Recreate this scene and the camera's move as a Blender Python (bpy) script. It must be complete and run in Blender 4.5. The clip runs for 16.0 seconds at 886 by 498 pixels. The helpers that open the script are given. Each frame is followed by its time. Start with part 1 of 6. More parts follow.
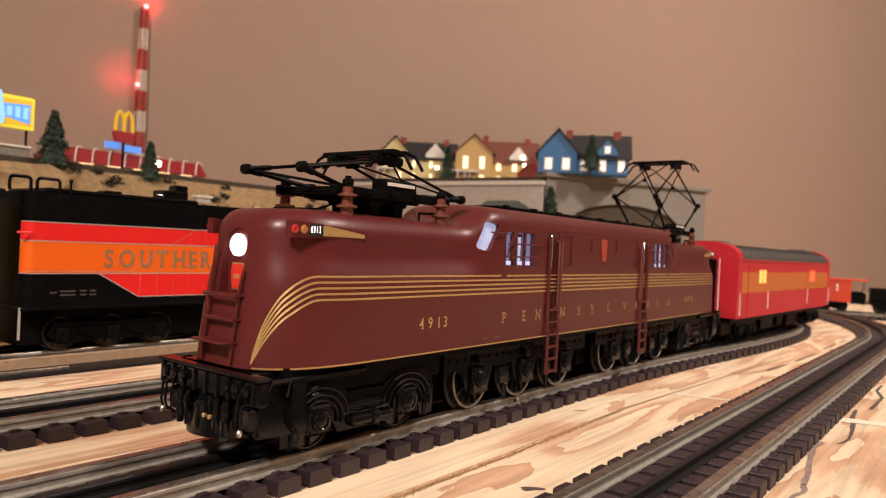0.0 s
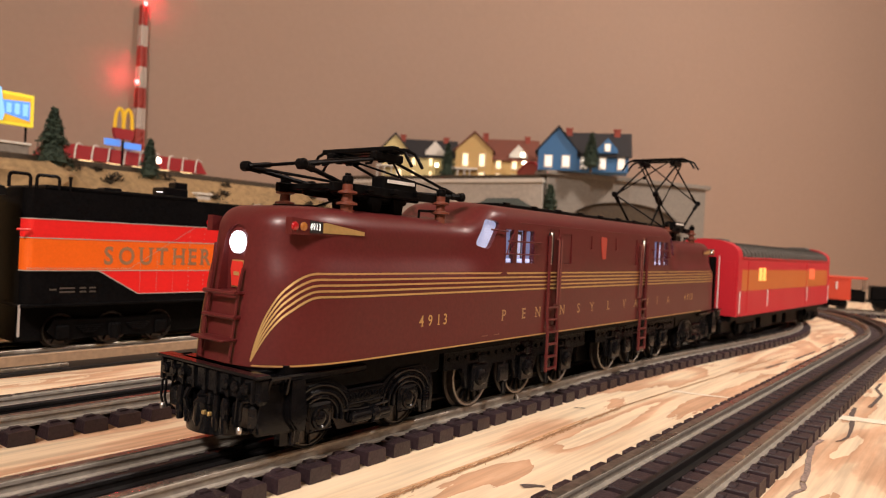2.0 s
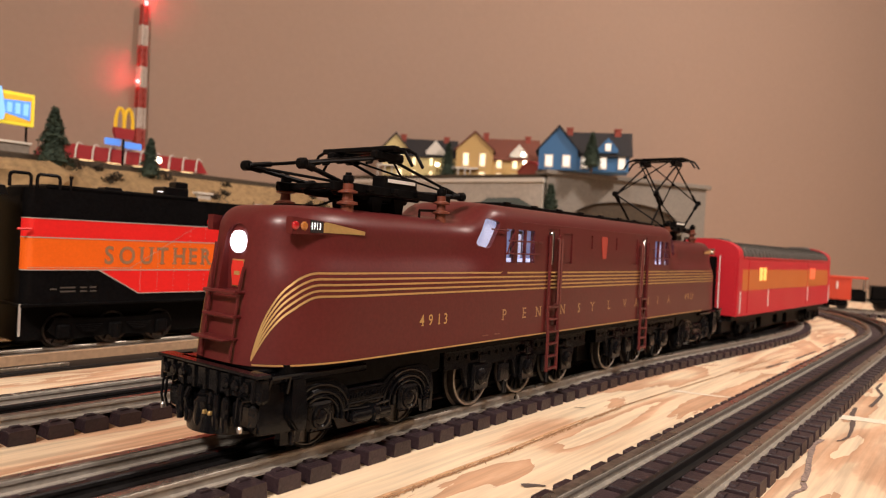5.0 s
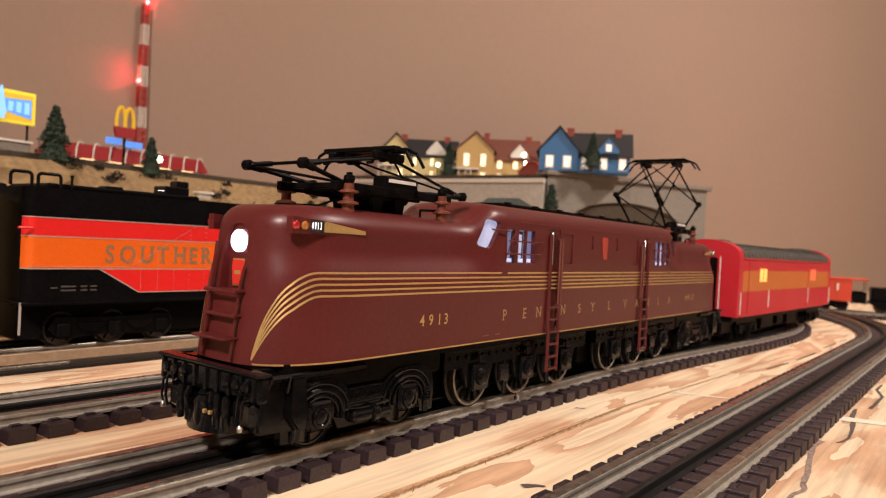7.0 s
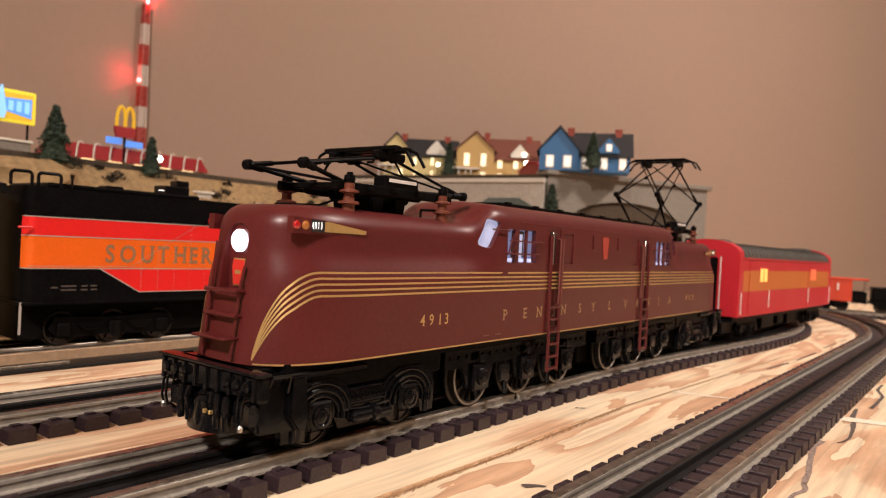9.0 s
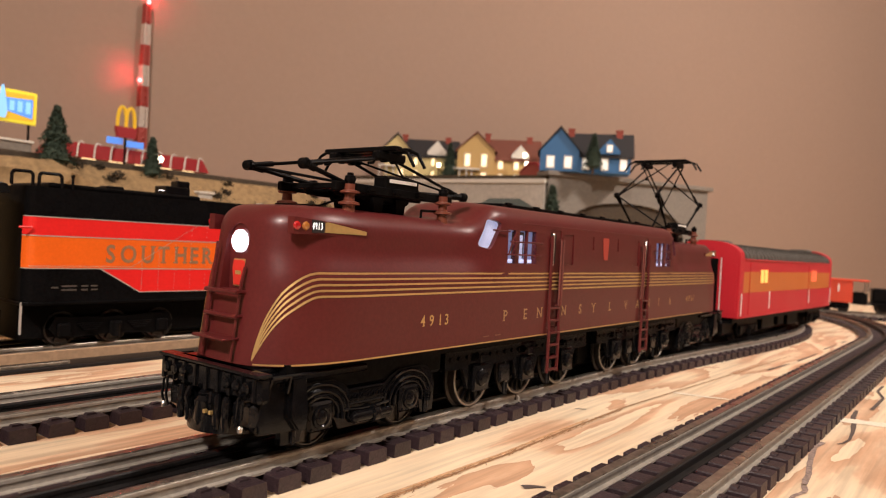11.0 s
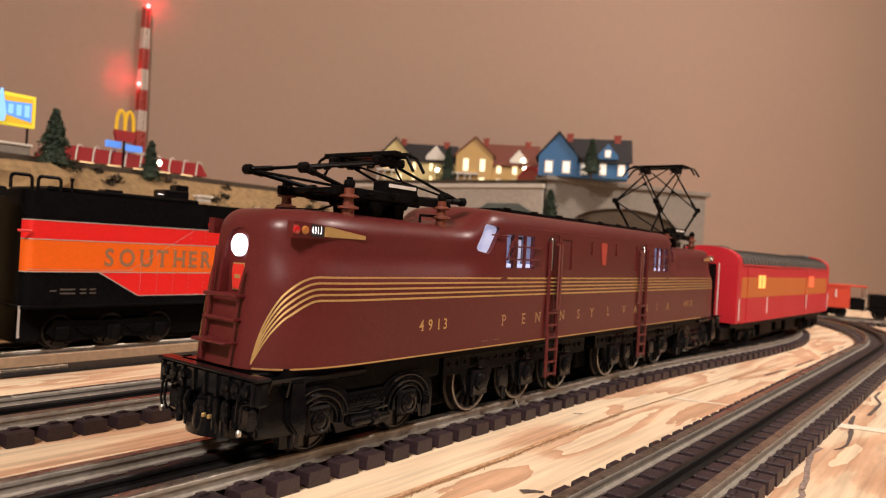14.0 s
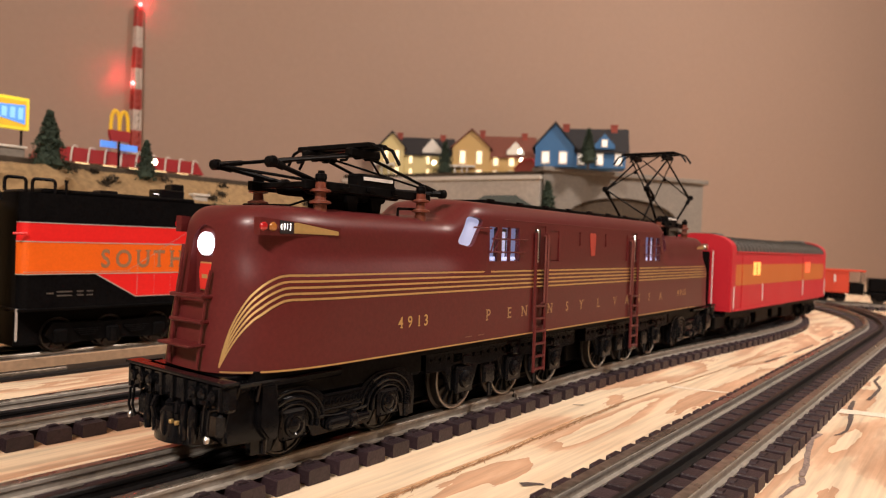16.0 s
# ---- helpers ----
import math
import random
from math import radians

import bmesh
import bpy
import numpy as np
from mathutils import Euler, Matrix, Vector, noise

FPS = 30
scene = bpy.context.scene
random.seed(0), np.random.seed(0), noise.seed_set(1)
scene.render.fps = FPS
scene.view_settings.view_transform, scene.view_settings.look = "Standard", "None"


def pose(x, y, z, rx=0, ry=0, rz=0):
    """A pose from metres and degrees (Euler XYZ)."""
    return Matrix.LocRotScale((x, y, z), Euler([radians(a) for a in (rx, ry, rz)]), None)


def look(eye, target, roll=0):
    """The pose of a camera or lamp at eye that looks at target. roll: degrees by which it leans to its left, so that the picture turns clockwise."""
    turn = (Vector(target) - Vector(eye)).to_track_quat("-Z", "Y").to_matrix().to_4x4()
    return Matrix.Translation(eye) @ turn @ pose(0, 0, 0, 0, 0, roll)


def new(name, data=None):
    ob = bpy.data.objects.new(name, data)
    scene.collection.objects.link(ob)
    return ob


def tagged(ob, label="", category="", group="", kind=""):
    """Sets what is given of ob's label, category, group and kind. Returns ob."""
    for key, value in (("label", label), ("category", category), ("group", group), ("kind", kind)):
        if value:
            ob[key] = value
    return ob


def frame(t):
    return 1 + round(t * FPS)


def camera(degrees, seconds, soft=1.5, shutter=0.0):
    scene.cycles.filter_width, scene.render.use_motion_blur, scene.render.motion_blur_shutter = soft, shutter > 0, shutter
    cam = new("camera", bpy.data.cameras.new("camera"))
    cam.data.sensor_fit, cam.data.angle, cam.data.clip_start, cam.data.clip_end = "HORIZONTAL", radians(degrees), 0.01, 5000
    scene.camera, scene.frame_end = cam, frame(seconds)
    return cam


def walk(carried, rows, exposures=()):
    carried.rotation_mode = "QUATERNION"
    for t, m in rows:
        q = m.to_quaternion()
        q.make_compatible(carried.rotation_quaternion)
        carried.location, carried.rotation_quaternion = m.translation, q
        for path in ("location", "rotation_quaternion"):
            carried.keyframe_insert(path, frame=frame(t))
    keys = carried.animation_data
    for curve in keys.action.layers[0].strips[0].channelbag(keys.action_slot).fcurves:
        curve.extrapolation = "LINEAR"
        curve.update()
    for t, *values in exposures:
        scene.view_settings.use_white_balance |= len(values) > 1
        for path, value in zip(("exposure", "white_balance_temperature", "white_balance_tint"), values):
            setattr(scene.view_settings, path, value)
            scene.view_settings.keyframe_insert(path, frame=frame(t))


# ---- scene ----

RT = 0.0105          # rail top above the plywood
EYE = Vector((-0.3986, -0.2148, 0.0786 + RT))
cam = camera(64.77, 16.0, soft=1.1)
cam.data.dof.use_dof = True
cam.data.dof.focus_distance = 0.29
cam.data.dof.aperture_fstop = 19.0


def gaze(turn, tilt, roll, sway):
    a, b = radians(turn), radians(tilt)
    eye = EYE + Vector(sway) * 0.001
    return look(eye, eye + Vector((math.cos(a) * math.cos(b), math.sin(a) * math.cos(b), math.sin(b))), roll)


# seconds, heading, tilt, roll, sway of the eye in millimetres
PATH = [
    (0.0, 37.791, -0.362, 2.839, -0.16, -0.22, 0.16),
    (0.5, 37.820, -0.387, 2.800, 0.10, -0.09, 0.16),
    (1.0, 37.866, -0.553, 2.846, 0.03, -0.33, 0.37),
    (1.5, 37.803, -0.575, 2.825, -0.08, -0.20, 0.16),
    (2.0, 37.756, -0.564, 2.902, -0.11, -0.11, 0.10),
    (2.5, 37.734, -0.611, 2.846, -0.11, -0.15, 0.34),
    (3.0, 37.802, -0.630, 2.823, -0.08, -0.44, 0.20),
    (3.5, 37.798, -0.623, 2.885, -0.07, -0.14, 0.11),
    (4.0, 37.766, -0.567, 2.915, -0.15, -0.08, -0.01),
    (6.5, 37.850, -0.644, 2.941, 0.06, -0.07, 0.05),
    (7.0, 37.820, -0.573, 3.106, -0.15, 0.01, -0.07),
    (7.5, 37.847, -0.579, 3.056, 0.07, -0.26, 0.03),
    (8.0, 37.850, -0.644, 2.941, 0.06, -0.07, 0.05),
    (8.5, 37.855, -0.633, 3.073, 0.02, 0.07, -0.05),
    (9.0, 37.829, -0.600, 3.131, -0.05, 0.32, -0.02),
    (11.5, 37.886, -0.559, 3.233, -0.06, 0.12, 0.08),
    (12.0, 37.886, -0.559, 3.233, -0.06, 0.12, 0.08),
    (12.5, 37.874, -0.545, 3.213, -0.29, 0.09, -0.21),
    (13.0, 37.929, -0.621, 3.099, -0.16, -0.02, 0.17),
    (13.5, 37.775, -0.418, 3.685, -0.88, 0.70, -0.17),
    (14.0, 37.737, -0.185, 3.388, -0.81, 0.03, 0.08),
    (14.5, 37.736, -0.303, 2.988, -0.16, -0.09, -0.05),
    (15.0, 37.786, -0.618, 2.776, 0.18, -0.49, 0.66),
    (15.5, 37.730, -0.431, 3.307, -0.33, 0.16, 0.09),
    (16.0, 37.643, -0.770, 2.176, 0.65, -0.64, 0.90),
]
walk(cam, [(t, gaze(a, b, c, sway)) for t, a, b, c, *sway in PATH])

# ---- light ----
world = bpy.data.worlds.new("room_air")
world.use_nodes = True
world.node_tree.nodes["Background"].inputs[0].default_value = (1.0, 0.82, 0.66, 1)
world.node_tree.nodes["Background"].inputs[1].default_value = 0.10
scene.world = world
scene.view_settings.exposure = 0.0


def lamp(name, kind, at, to, power, colour, size):
    d = bpy.data.lights.new(name, kind)
    d.energy, d.color = power, colour
    if kind == "AREA":
        d.shape, d.size = "DISK", size
    else:
        d.shadow_soft_size = size
    ob = new(name, d)
    ob.matrix_world = look(at, to)
    return ob


WARM = (1.0, 0.86, 0.78)

lamp("ceiling_lamp", "AREA", (-1.60, -0.58, 1.45), (-0.80, 0.00, 0.0), 49.0, WARM, 0.24)
# Second, unseen lamp is added to light the right end of the wall.
lamp("ceiling_lamp", "AREA", (0.82, -0.95, 1.45), (1.50, 0.00, 0.1), 35.5, WARM, 0.24)

# ---- materials ----


def mat(name, colour, rough=0.5, metal=0.0, vary=0.12, scale=60.0, bump=0.0, fine=600.0, glow=None, power=0.0, coat=0.0, rand=0.0, spec=0.5):
    m = bpy.data.materials.new(name)
    m.use_nodes = True
    nt = m.node_tree
    b = nt.nodes["Principled BSDF"]
    b.inputs["Base Color"].default_value = (*colour, 1)
    b.inputs["Roughness"].default_value = rough
    b.inputs["Metallic"].default_value = metal
    b.inputs["Coat Weight"].default_value = coat
    b.inputs["Coat Roughness"].default_value = 0.15
    b.inputs["Specular IOR Level"].default_value = spec
    geo = nt.nodes.new("ShaderNodeTexCoord")
    if vary > 0:
        n1 = nt.nodes.new("ShaderNodeTexNoise")
        n1.inputs["Scale"].default_value, n1.inputs["Detail"].default_value = scale, 6
        n2 = nt.nodes.new("ShaderNodeTexNoise")
        n2.inputs["Scale"].default_value, n2.inputs["Detail"].default_value = fine, 3
        mul = nt.nodes.new("ShaderNodeMath")
        mul.operation = "MULTIPLY_ADD"
        mul.inputs[1].default_value = 0.5
        ramp = nt.nodes.new("ShaderNodeValToRGB")
        ramp.color_ramp.elements[0].position, ramp.color_ramp.elements[1].position = 0.45, 1.0
        ramp.color_ramp.elements[0].color = (*[c * (1 - vary) for c in colour], 1)
        ramp.color_ramp.elements[1].color = (*[min(1, c * (1 + vary) + vary * 0.01) for c in colour], 1)
        for n in (n1, n2):
            nt.links.new(geo.outputs["Object"], n.inputs["Vector"])
        nt.links.new(n1.outputs["Fac"], mul.inputs[0])
        nt.links.new(n2.outputs["Fac"], mul.inputs[2])
        nt.links.new(mul.outputs[0], ramp.inputs[0])
        last = ramp.outputs[0]
        if rand > 0:
            info = nt.nodes.new("ShaderNodeObjectInfo")
            hsv = nt.nodes.new("ShaderNodeHueSaturation")
            mr = nt.nodes.new("ShaderNodeMapRange")
            mr.inputs["To Min"].default_value, mr.inputs["To Max"].default_value = 1 - rand, 1 + rand
            nt.links.new(info.outputs["Random"], mr.inputs[0])
            nt.links.new(mr.outputs[0], hsv.inputs["Value"])
            nt.links.new(last, hsv.inputs["Color"])
            last = hsv.outputs[0]
        nt.links.new(last, b.inputs["Base Color"])
        rr = nt.nodes.new("ShaderNodeMapRange")
        rr.inputs["To Min"].default_value, rr.inputs["To Max"].default_value = max(0.02, rough * 0.8), min(1, rough * 1.2)
        nt.links.new(n1.outputs["Fac"], rr.inputs[0])
        nt.links.new(rr.outputs[0], b.inputs["Roughness"])
        if bump > 0:
            bp = nt.nodes.new("ShaderNodeBump")
            bp.inputs["Strength"].default_value, bp.inputs["Distance"].default_value = bump, 0.0006
            nt.links.new(n2.outputs["Fac"], bp.inputs["Height"])
            nt.links.new(bp.outputs[0], b.inputs["Normal"])
    if glow:
        b.inputs["Emission Color"].default_value = (*glow, 1)
        b.inputs["Emission Strength"].default_value = power
    return m


def plywood():
    """Rotary-cut veneer: pale ground with reddish flame figure, sharp on one side, and fine broken grain."""
    m = mat("plywood", (0.80, 0.60, 0.40), 0.58, 0, 0)
    nt = m.node_tree
    b = nt.nodes["Principled BSDF"]
    geo = nt.nodes.new("ShaderNodeTexCoord")

    def stretched(scale, turn, freq, detail, distort):
        mp = nt.nodes.new("ShaderNodeMapping")
        mp.inputs["Scale"].default_value = scale
        mp.inputs["Rotation"].default_value = (0, 0, radians(turn))
        mp.inputs["Location"].default_value = (1.7, 0.4, 0.0)
        nt.links.new(geo.outputs["Object"], mp.inputs[0])
        n = nt.nodes.new("ShaderNodeTexNoise")
        n.inputs["Scale"].default_value, n.inputs["Detail"].default_value, n.inputs["Distortion"].default_value = freq, detail, distort
        nt.links.new(mp.outputs[0], n.inputs["Vector"])
        return n.outputs["Fac"]

    def calc(op, a, c, d=None):
        n = nt.nodes.new("ShaderNodeMath")
        n.operation = op
        for k, q in enumerate((a, c, d)):
            if q is None:
                continue
            if isinstance(q, (int, float)):
                n.inputs[k].default_value = q
            else:
                nt.links.new(q, n.inputs[k])
        return n.outputs[0]

    figure = stretched((1.5, 8.5, 1.0), -3, 3.0, 2.6, 0.35)
    edge = stretched((80, 330, 1.0), -3, 1.0, 4, 0.0)
    grain = stretched((12, 300, 1.0), -3, 1.0, 5, 0.2)
    blotch = stretched((9, 22, 1.0), -3, 1.0, 5, 0.5)
    saw = calc("FRACT", calc("ADD", calc("MULTIPLY", figure, 5.0), calc("MULTIPLY", edge, 0.34)), 0.0)
    ramp = nt.nodes.new("ShaderNodeValToRGB")
    e = ramp.color_ramp.elements
    e[0].position, e[0].color = 0.0, (0.58, 0.345, 0.205, 1)
    e[1].position, e[1].color = 1.0, (0.83, 0.672, 0.468, 1)
    for at, c in ((0.18, (0.64, 0.400, 0.245)), (0.34, (0.72, 0.49, 0.318)), (0.42, (0.79, 0.605, 0.405)), (0.66, (0.82, 0.66, 0.457)), (0.97, (0.83, 0.672, 0.468))):
        k = e.new(at)
        k.color = (*c, 1)
    nt.links.new(saw, ramp.inputs[0])
    sharp = nt.nodes.new("ShaderNodeMapRange")
    sharp.inputs["From Min"].default_value, sharp.inputs["From Max"].default_value = 0.34, 0.60
    nt.links.new(grain, sharp.inputs[0])
    tone = calc("ADD", calc("MULTIPLY", sharp.outputs[0], 0.27), calc("MULTIPLY", blotch, 0.44))
    shade = calc("ADD", tone, 0.625)
    mix = nt.nodes.new("ShaderNodeMix")
    mix.data_type, mix.blend_type = "RGBA", "MULTIPLY"
    mix.inputs[0].default_value = 1.0
    nt.links.new(ramp.outputs[0], mix.inputs[6])
    nt.links.new(shade, mix.inputs[7])
    nt.links.new(mix.outputs[2], b.inputs["Base Color"])
    bp = nt.nodes.new("ShaderNodeBump")
    bp.inputs["Strength"].default_value, bp.inputs["Distance"].default_value = 0.5, 0.0005
    nt.links.new(grain, bp.inputs["Height"])
    nt.links.new(bp.outputs[0], b.inputs["Normal"])
    return m


M_PLY = plywood()
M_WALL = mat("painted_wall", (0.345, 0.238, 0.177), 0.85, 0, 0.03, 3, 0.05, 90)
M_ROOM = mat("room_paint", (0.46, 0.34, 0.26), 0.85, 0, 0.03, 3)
M_CEIL = mat("ceiling_paint", (0.75, 0.68, 0.58), 0.9, 0, 0.02, 3)
M_FLOOR = mat("carpet", (0.22, 0.17, 0.13), 0.95, 0, 0.2, 30)
M_RAIL = mat("steel_rail", (0.37, 0.340, 0.295), 0.42, 0.35, 0.22, 60, 0.1, 300)
M_RUN = mat("reflection_brown_worn_steel", (0.22, 0.195, 0.160), 0.28, 0.70, 0.55, 55, 0.1, 260)
M_CRAIL = mat("black_rail", (0.011, 0.010, 0.010), 0.42, 0, 0.3, 60, spec=0.22)
M_TIE = mat("brown_tie", (0.026, 0.0135, 0.0170), 0.50, 0, 0.3, 90, 0.5, 900, rand=0.25)
M_TUSC = mat("tuscan_paint", (0.102, 0.0148, 0.0148), 0.35, 0, 0.12, 20, 0.06, 700, coat=0.03, spec=0.36)
M_TUSC2 = mat("tuscan_roof", (0.17, 0.050, 0.040), 0.5, 0, 0.08, 20)
M_GOLD = mat("gold_paint", (0.62, 0.43, 0.17), 0.34, 0.55, 0.08, 60)
# Duller red for the side keystone than for the nose badge.
M_KEYS = mat("dull_keystone_red", (0.40, 0.050, 0.032), 0.5, 0, 0.1, 90)
M_KEY = mat("keystone_red", (0.72, 0.035, 0.025), 0.4, 0, 0.05, 60)
M_BLACK = mat("gloss_black", (0.0035, 0.0034, 0.0040), 0.13, 0, 0.3, 60, 0.05, 500, spec=0.24)
M_CAST = mat("gloss_black_casting", (0.0034, 0.0032, 0.0038), 0.14, 0, 0.3, 60, 0.06, 500, spec=0.20)
M_SOOT = mat("matt_black", (0.0032, 0.0029, 0.0031), 0.36, 0, 0.3, 60, 0.10, spec=0.045)
M_WHEEL = mat("wheel_metal", (0.055, 0.050, 0.046), 0.36, 0.7, 0.3, 90)
M_DARK = mat("dark_recess", (0.012, 0.008, 0.008), 0.7, 0, 0.2, 60)
M_INS = mat("insulator_brown", (0.16, 0.045, 0.026), 0.35, 0, 0.1, 80)
M_STEEL = mat("bright_steel", (0.55, 0.53, 0.50), 0.3, 0.9, 0.1, 80)
M_WHITE = mat("white_plate", (0.75, 0.73, 0.70), 0.5, 0, 0.05, 80)
M_LIT = mat("lit_headlight", (0.9, 0.9, 1.0), 0.3, 0, 0, glow=(0.88, 0.89, 1.0), power=3.0)
# Glow of these two stands in for lamplight falling on the cab lining.
M_CABWALL = mat("painted_cab_glow", (0.50, 0.52, 0.58), 0.6, 0, 0, glow=(0.60, 0.64, 0.92), power=0.62)
M_CABDIM = mat("dim_painted_cab_glow", (0.16, 0.18, 0.25), 0.6, 0, 0, glow=(0.38, 0.44, 0.80), power=0.40)
M_LED = mat("cab_light_strip", (0.9, 0.92, 1.0), 0.3, 0, 0, glow=(0.60, 0.68, 1.0), power=0.9)
M_NUM = mat("lit_number", (0.9, 0.9, 0.85), 0.4, 0, 0, glow=(1.0, 0.97, 0.9), power=2.2)
M_REDL = mat("red_lens", (0.45, 0.01, 0.015), 0.1, 0, 0, coat=1.0)
M_AMBL = mat("amber_lens", (0.40, 0.15, 0.03), 0.15, 0, 0, coat=1.0)
M_DRED = mat("daylight_red", (0.84, 0.024, 0.022), 0.30, 0, 0.05, 20)
M_DORA = mat("daylight_orange", (0.92, 0.15, 0.014), 0.30, 0, 0.05, 20)
M_CRED = mat("car_red", (0.54, 0.016, 0.030), 0.45, 0, 0.05, 20)
M_CORA = mat("car_orange", (0.56, 0.150, 0.028), 0.45, 0, 0.05, 20)
M_SILV = mat("silver_line", (0.55, 0.50, 0.46), 0.4, 0.3, 0.05, 60)
M_LETD = mat("dim_letter", (0.085, 0.070, 0.060), 0.5, 0, 0.1, 60)
M_GOLDD = mat("faint_gold", (0.17, 0.075, 0.045), 0.5, 0, 0.1, 60)
M_GOLDL = mat("gold_lettering", (0.40, 0.25, 0.115), 0.45, 0, 0.08, 90)
M_LETT = mat("grey_letter", (0.32, 0.17, 0.085), 0.5, 0, 0.1, 60)
M_ROOFG = mat("car_roof_grey", (0.070, 0.064, 0.055), 0.6, 0, 0.15, 40, 0.1)
M_WARMW = mat("lit_warm_window", (0.9, 0.6, 0.2), 0.3, 0, 0, glow=(1.0, 0.42, 0.07), power=0.9)
M_WARMD = mat("lit_red_window", (0.9, 0.2, 0.1), 0.3, 0, 0, glow=(1.0, 0.12, 0.04), power=0.5)


def clear_glass():
    m = bpy.data.materials.new("thin_glass")
    m.use_nodes = True
    nt = m.node_tree
    out = nt.nodes["Material Output"]
    a, b, mix = nt.nodes.new("ShaderNodeBsdfTransparent"), nt.nodes.new("ShaderNodeBsdfGlossy"), nt.nodes.new("ShaderNodeMixShader")
    a.inputs[0].default_value = (0.92, 0.93, 0.97, 1)
    b.inputs["Roughness"].default_value = 0.08
    mix.inputs[0].default_value = 0.07
    nt.links.new(a.outputs[0], mix.inputs[1])
    nt.links.new(b.outputs[0], mix.inputs[2])
    nt.links.new(mix.outputs[0], out.inputs[0])
    return m


M_GLASS = clear_glass()

# ---- mesh helpers ----


def part(name, bm, material, parent=None, label="", smooth=False):
    me = bpy.data.meshes.new(name)
    bmesh.ops.recalc_face_normals(bm, faces=bm.faces)
    if smooth:
        for f in bm.faces:
            f.smooth = True
        for e in bm.edges:
            if len(e.link_faces) == 2 and e.calc_face_angle(0) > 0.6:
                e.smooth = False
    bm.to_mesh(me)
    bm.free()
    me.materials.append(material)
    ob = new(name, me)
    if parent:
        ob.parent = parent
    if label:
        ob["label"] = label
    return ob


def thing(name, at, label, category, group="", turn=0.0):
    ob = new(name)
    ob.matrix_basis = pose(at[0], at[1], at[2], 0, 0, turn)
    ob.empty_display_size = 0.01
    return tagged(ob, label, category, group)


def box(bm, x0, x1, y0, y1, z0, z1, bevel=0.0, m=None):
    vs = [bm.verts.new((x, y, z)) for z in (z0, z1) for y in (y0, y1) for x in (x0, x1)]
    idx = ((0, 2, 3, 1), (4, 5, 7, 6), (0, 1, 5, 4), (2, 6, 7, 3), (0, 4, 6, 2), (1, 3, 7, 5))
    fs = [bm.faces.new([vs[i] for i in f]) for f in idx]
    if bevel > 0:
        es = list({e for f in fs for e in f.edges})
        out = bmesh.ops.bevel(bm, geom=es, offset=bevel, segments=1, affect="EDGES")
        vs = list({v for f in out["faces"] for v in f.verts} | {v for v in vs if v.is_valid})
    if m is not None:
        bmesh.ops.transform(bm, matrix=m, verts=[v for v in vs if v.is_valid])
    return bm


def ring(bm, c, ax, r, seg):
    ax = Vector(ax).normalized()
    a = ax.orthogonal().normalized()
    b = ax.cross(a)
    return [bm.verts.new(Vector(c) + a * (r * math.cos(2 * math.pi * k / seg)) + b * (r * math.sin(2 * math.pi * k / seg))) for k in range(seg)]


def lathe(bm, p0, ax, prof, seg=16):
    """prof: (distance along the axis, radius)."""
    ax = Vector(ax).normalized()
    rings = [ring(bm, Vector(p0) + ax * d, ax, max(r, 1e-5), seg) for d, r in prof]
    for a, b in zip(rings, rings[1:]):
        for k in range(seg):
            bm.faces.new((a[k], a[(k + 1) % seg], b[(k + 1) % seg], b[k]))
    bm.faces.new(rings[0][::-1])
    bm.faces.new(rings[-1])
    return bm


def band(bm, p0, ax, prof, seg=36):
    """An open ring with a closed section, turned about ax. prof: (distance along the axis, radius)."""
    ax = Vector(ax).normalized()
    rings = [ring(bm, Vector(p0) + ax * d, ax, r, seg) for d, r in prof]
    for a, b in zip(rings, rings[1:] + rings[:1]):
        for k in range(seg):
            bm.faces.new((a[k], a[(k + 1) % seg], b[(k + 1) % seg], b[k]))
    return bm


def rod(bm, p0, p1, r, seg=8):
    d = Vector(p1) - Vector(p0)
    return lathe(bm, p0, d, ((0, r), (d.length, r)), seg)


def wire(bm, pts, r, seg=6):
    for a, b in zip(pts, pts[1:]):
        rod(bm, a, b, r, seg)
    return bm


def prism(bm, outline, axis, lo, hi):
    """A closed outline of (a, b) pairs pushed along axis 'x', 'y' or 'z'."""
    def at(p, h):
        return {"x": (h, p[0], p[1]), "y": (p[0], h, p[1]), "z": (p[0], p[1], h)}[axis]
    lo_v = [bm.verts.new(at(p, lo)) for p in outline]
    hi_v = [bm.verts.new(at(p, hi)) for p in outline]
    n = len(outline)
    bm.faces.new(lo_v)
    bm.faces.new(hi_v[::-1])
    for k in range(n):
        bm.faces.new((lo_v[k], lo_v[(k + 1) % n], hi_v[(k + 1) % n], hi_v[k]))
    return bm


def B():
    return bmesh.new()


# feet and heads of the stems: where (0 left, 1 right), at the top or not, which sides
SERIFS = {"P": ((0, 0, 3), (0, 1, 1)), "E": ((0, 0, 1), (0, 1, 1)), "N": ((0, 0, 3), (0, 1, 1), (1, 1, 3)), "Y": ((0, 1, 3), (1, 1, 3), (0.5, 0, 3)),
          "L": ((0, 0, 1), (0, 1, 3)), "V": ((0, 1, 3), (1, 1, 3)), "A": ((0, 0, 3), (1, 0, 3)), "I": ((0.5, 0, 3), (0.5, 1, 3)),
          "U": ((0, 1, 3), (1, 1, 3)), "T": ((0.5, 0, 3),), "H": ((0, 0, 3), (0, 1, 3), (1, 0, 3), (1, 1, 3)), "R": ((0, 0, 3), (0, 1, 1), (1, 0, 2)),
          "4": ((0.74, 0, 3),), "1": ((1, 0, 3),)}


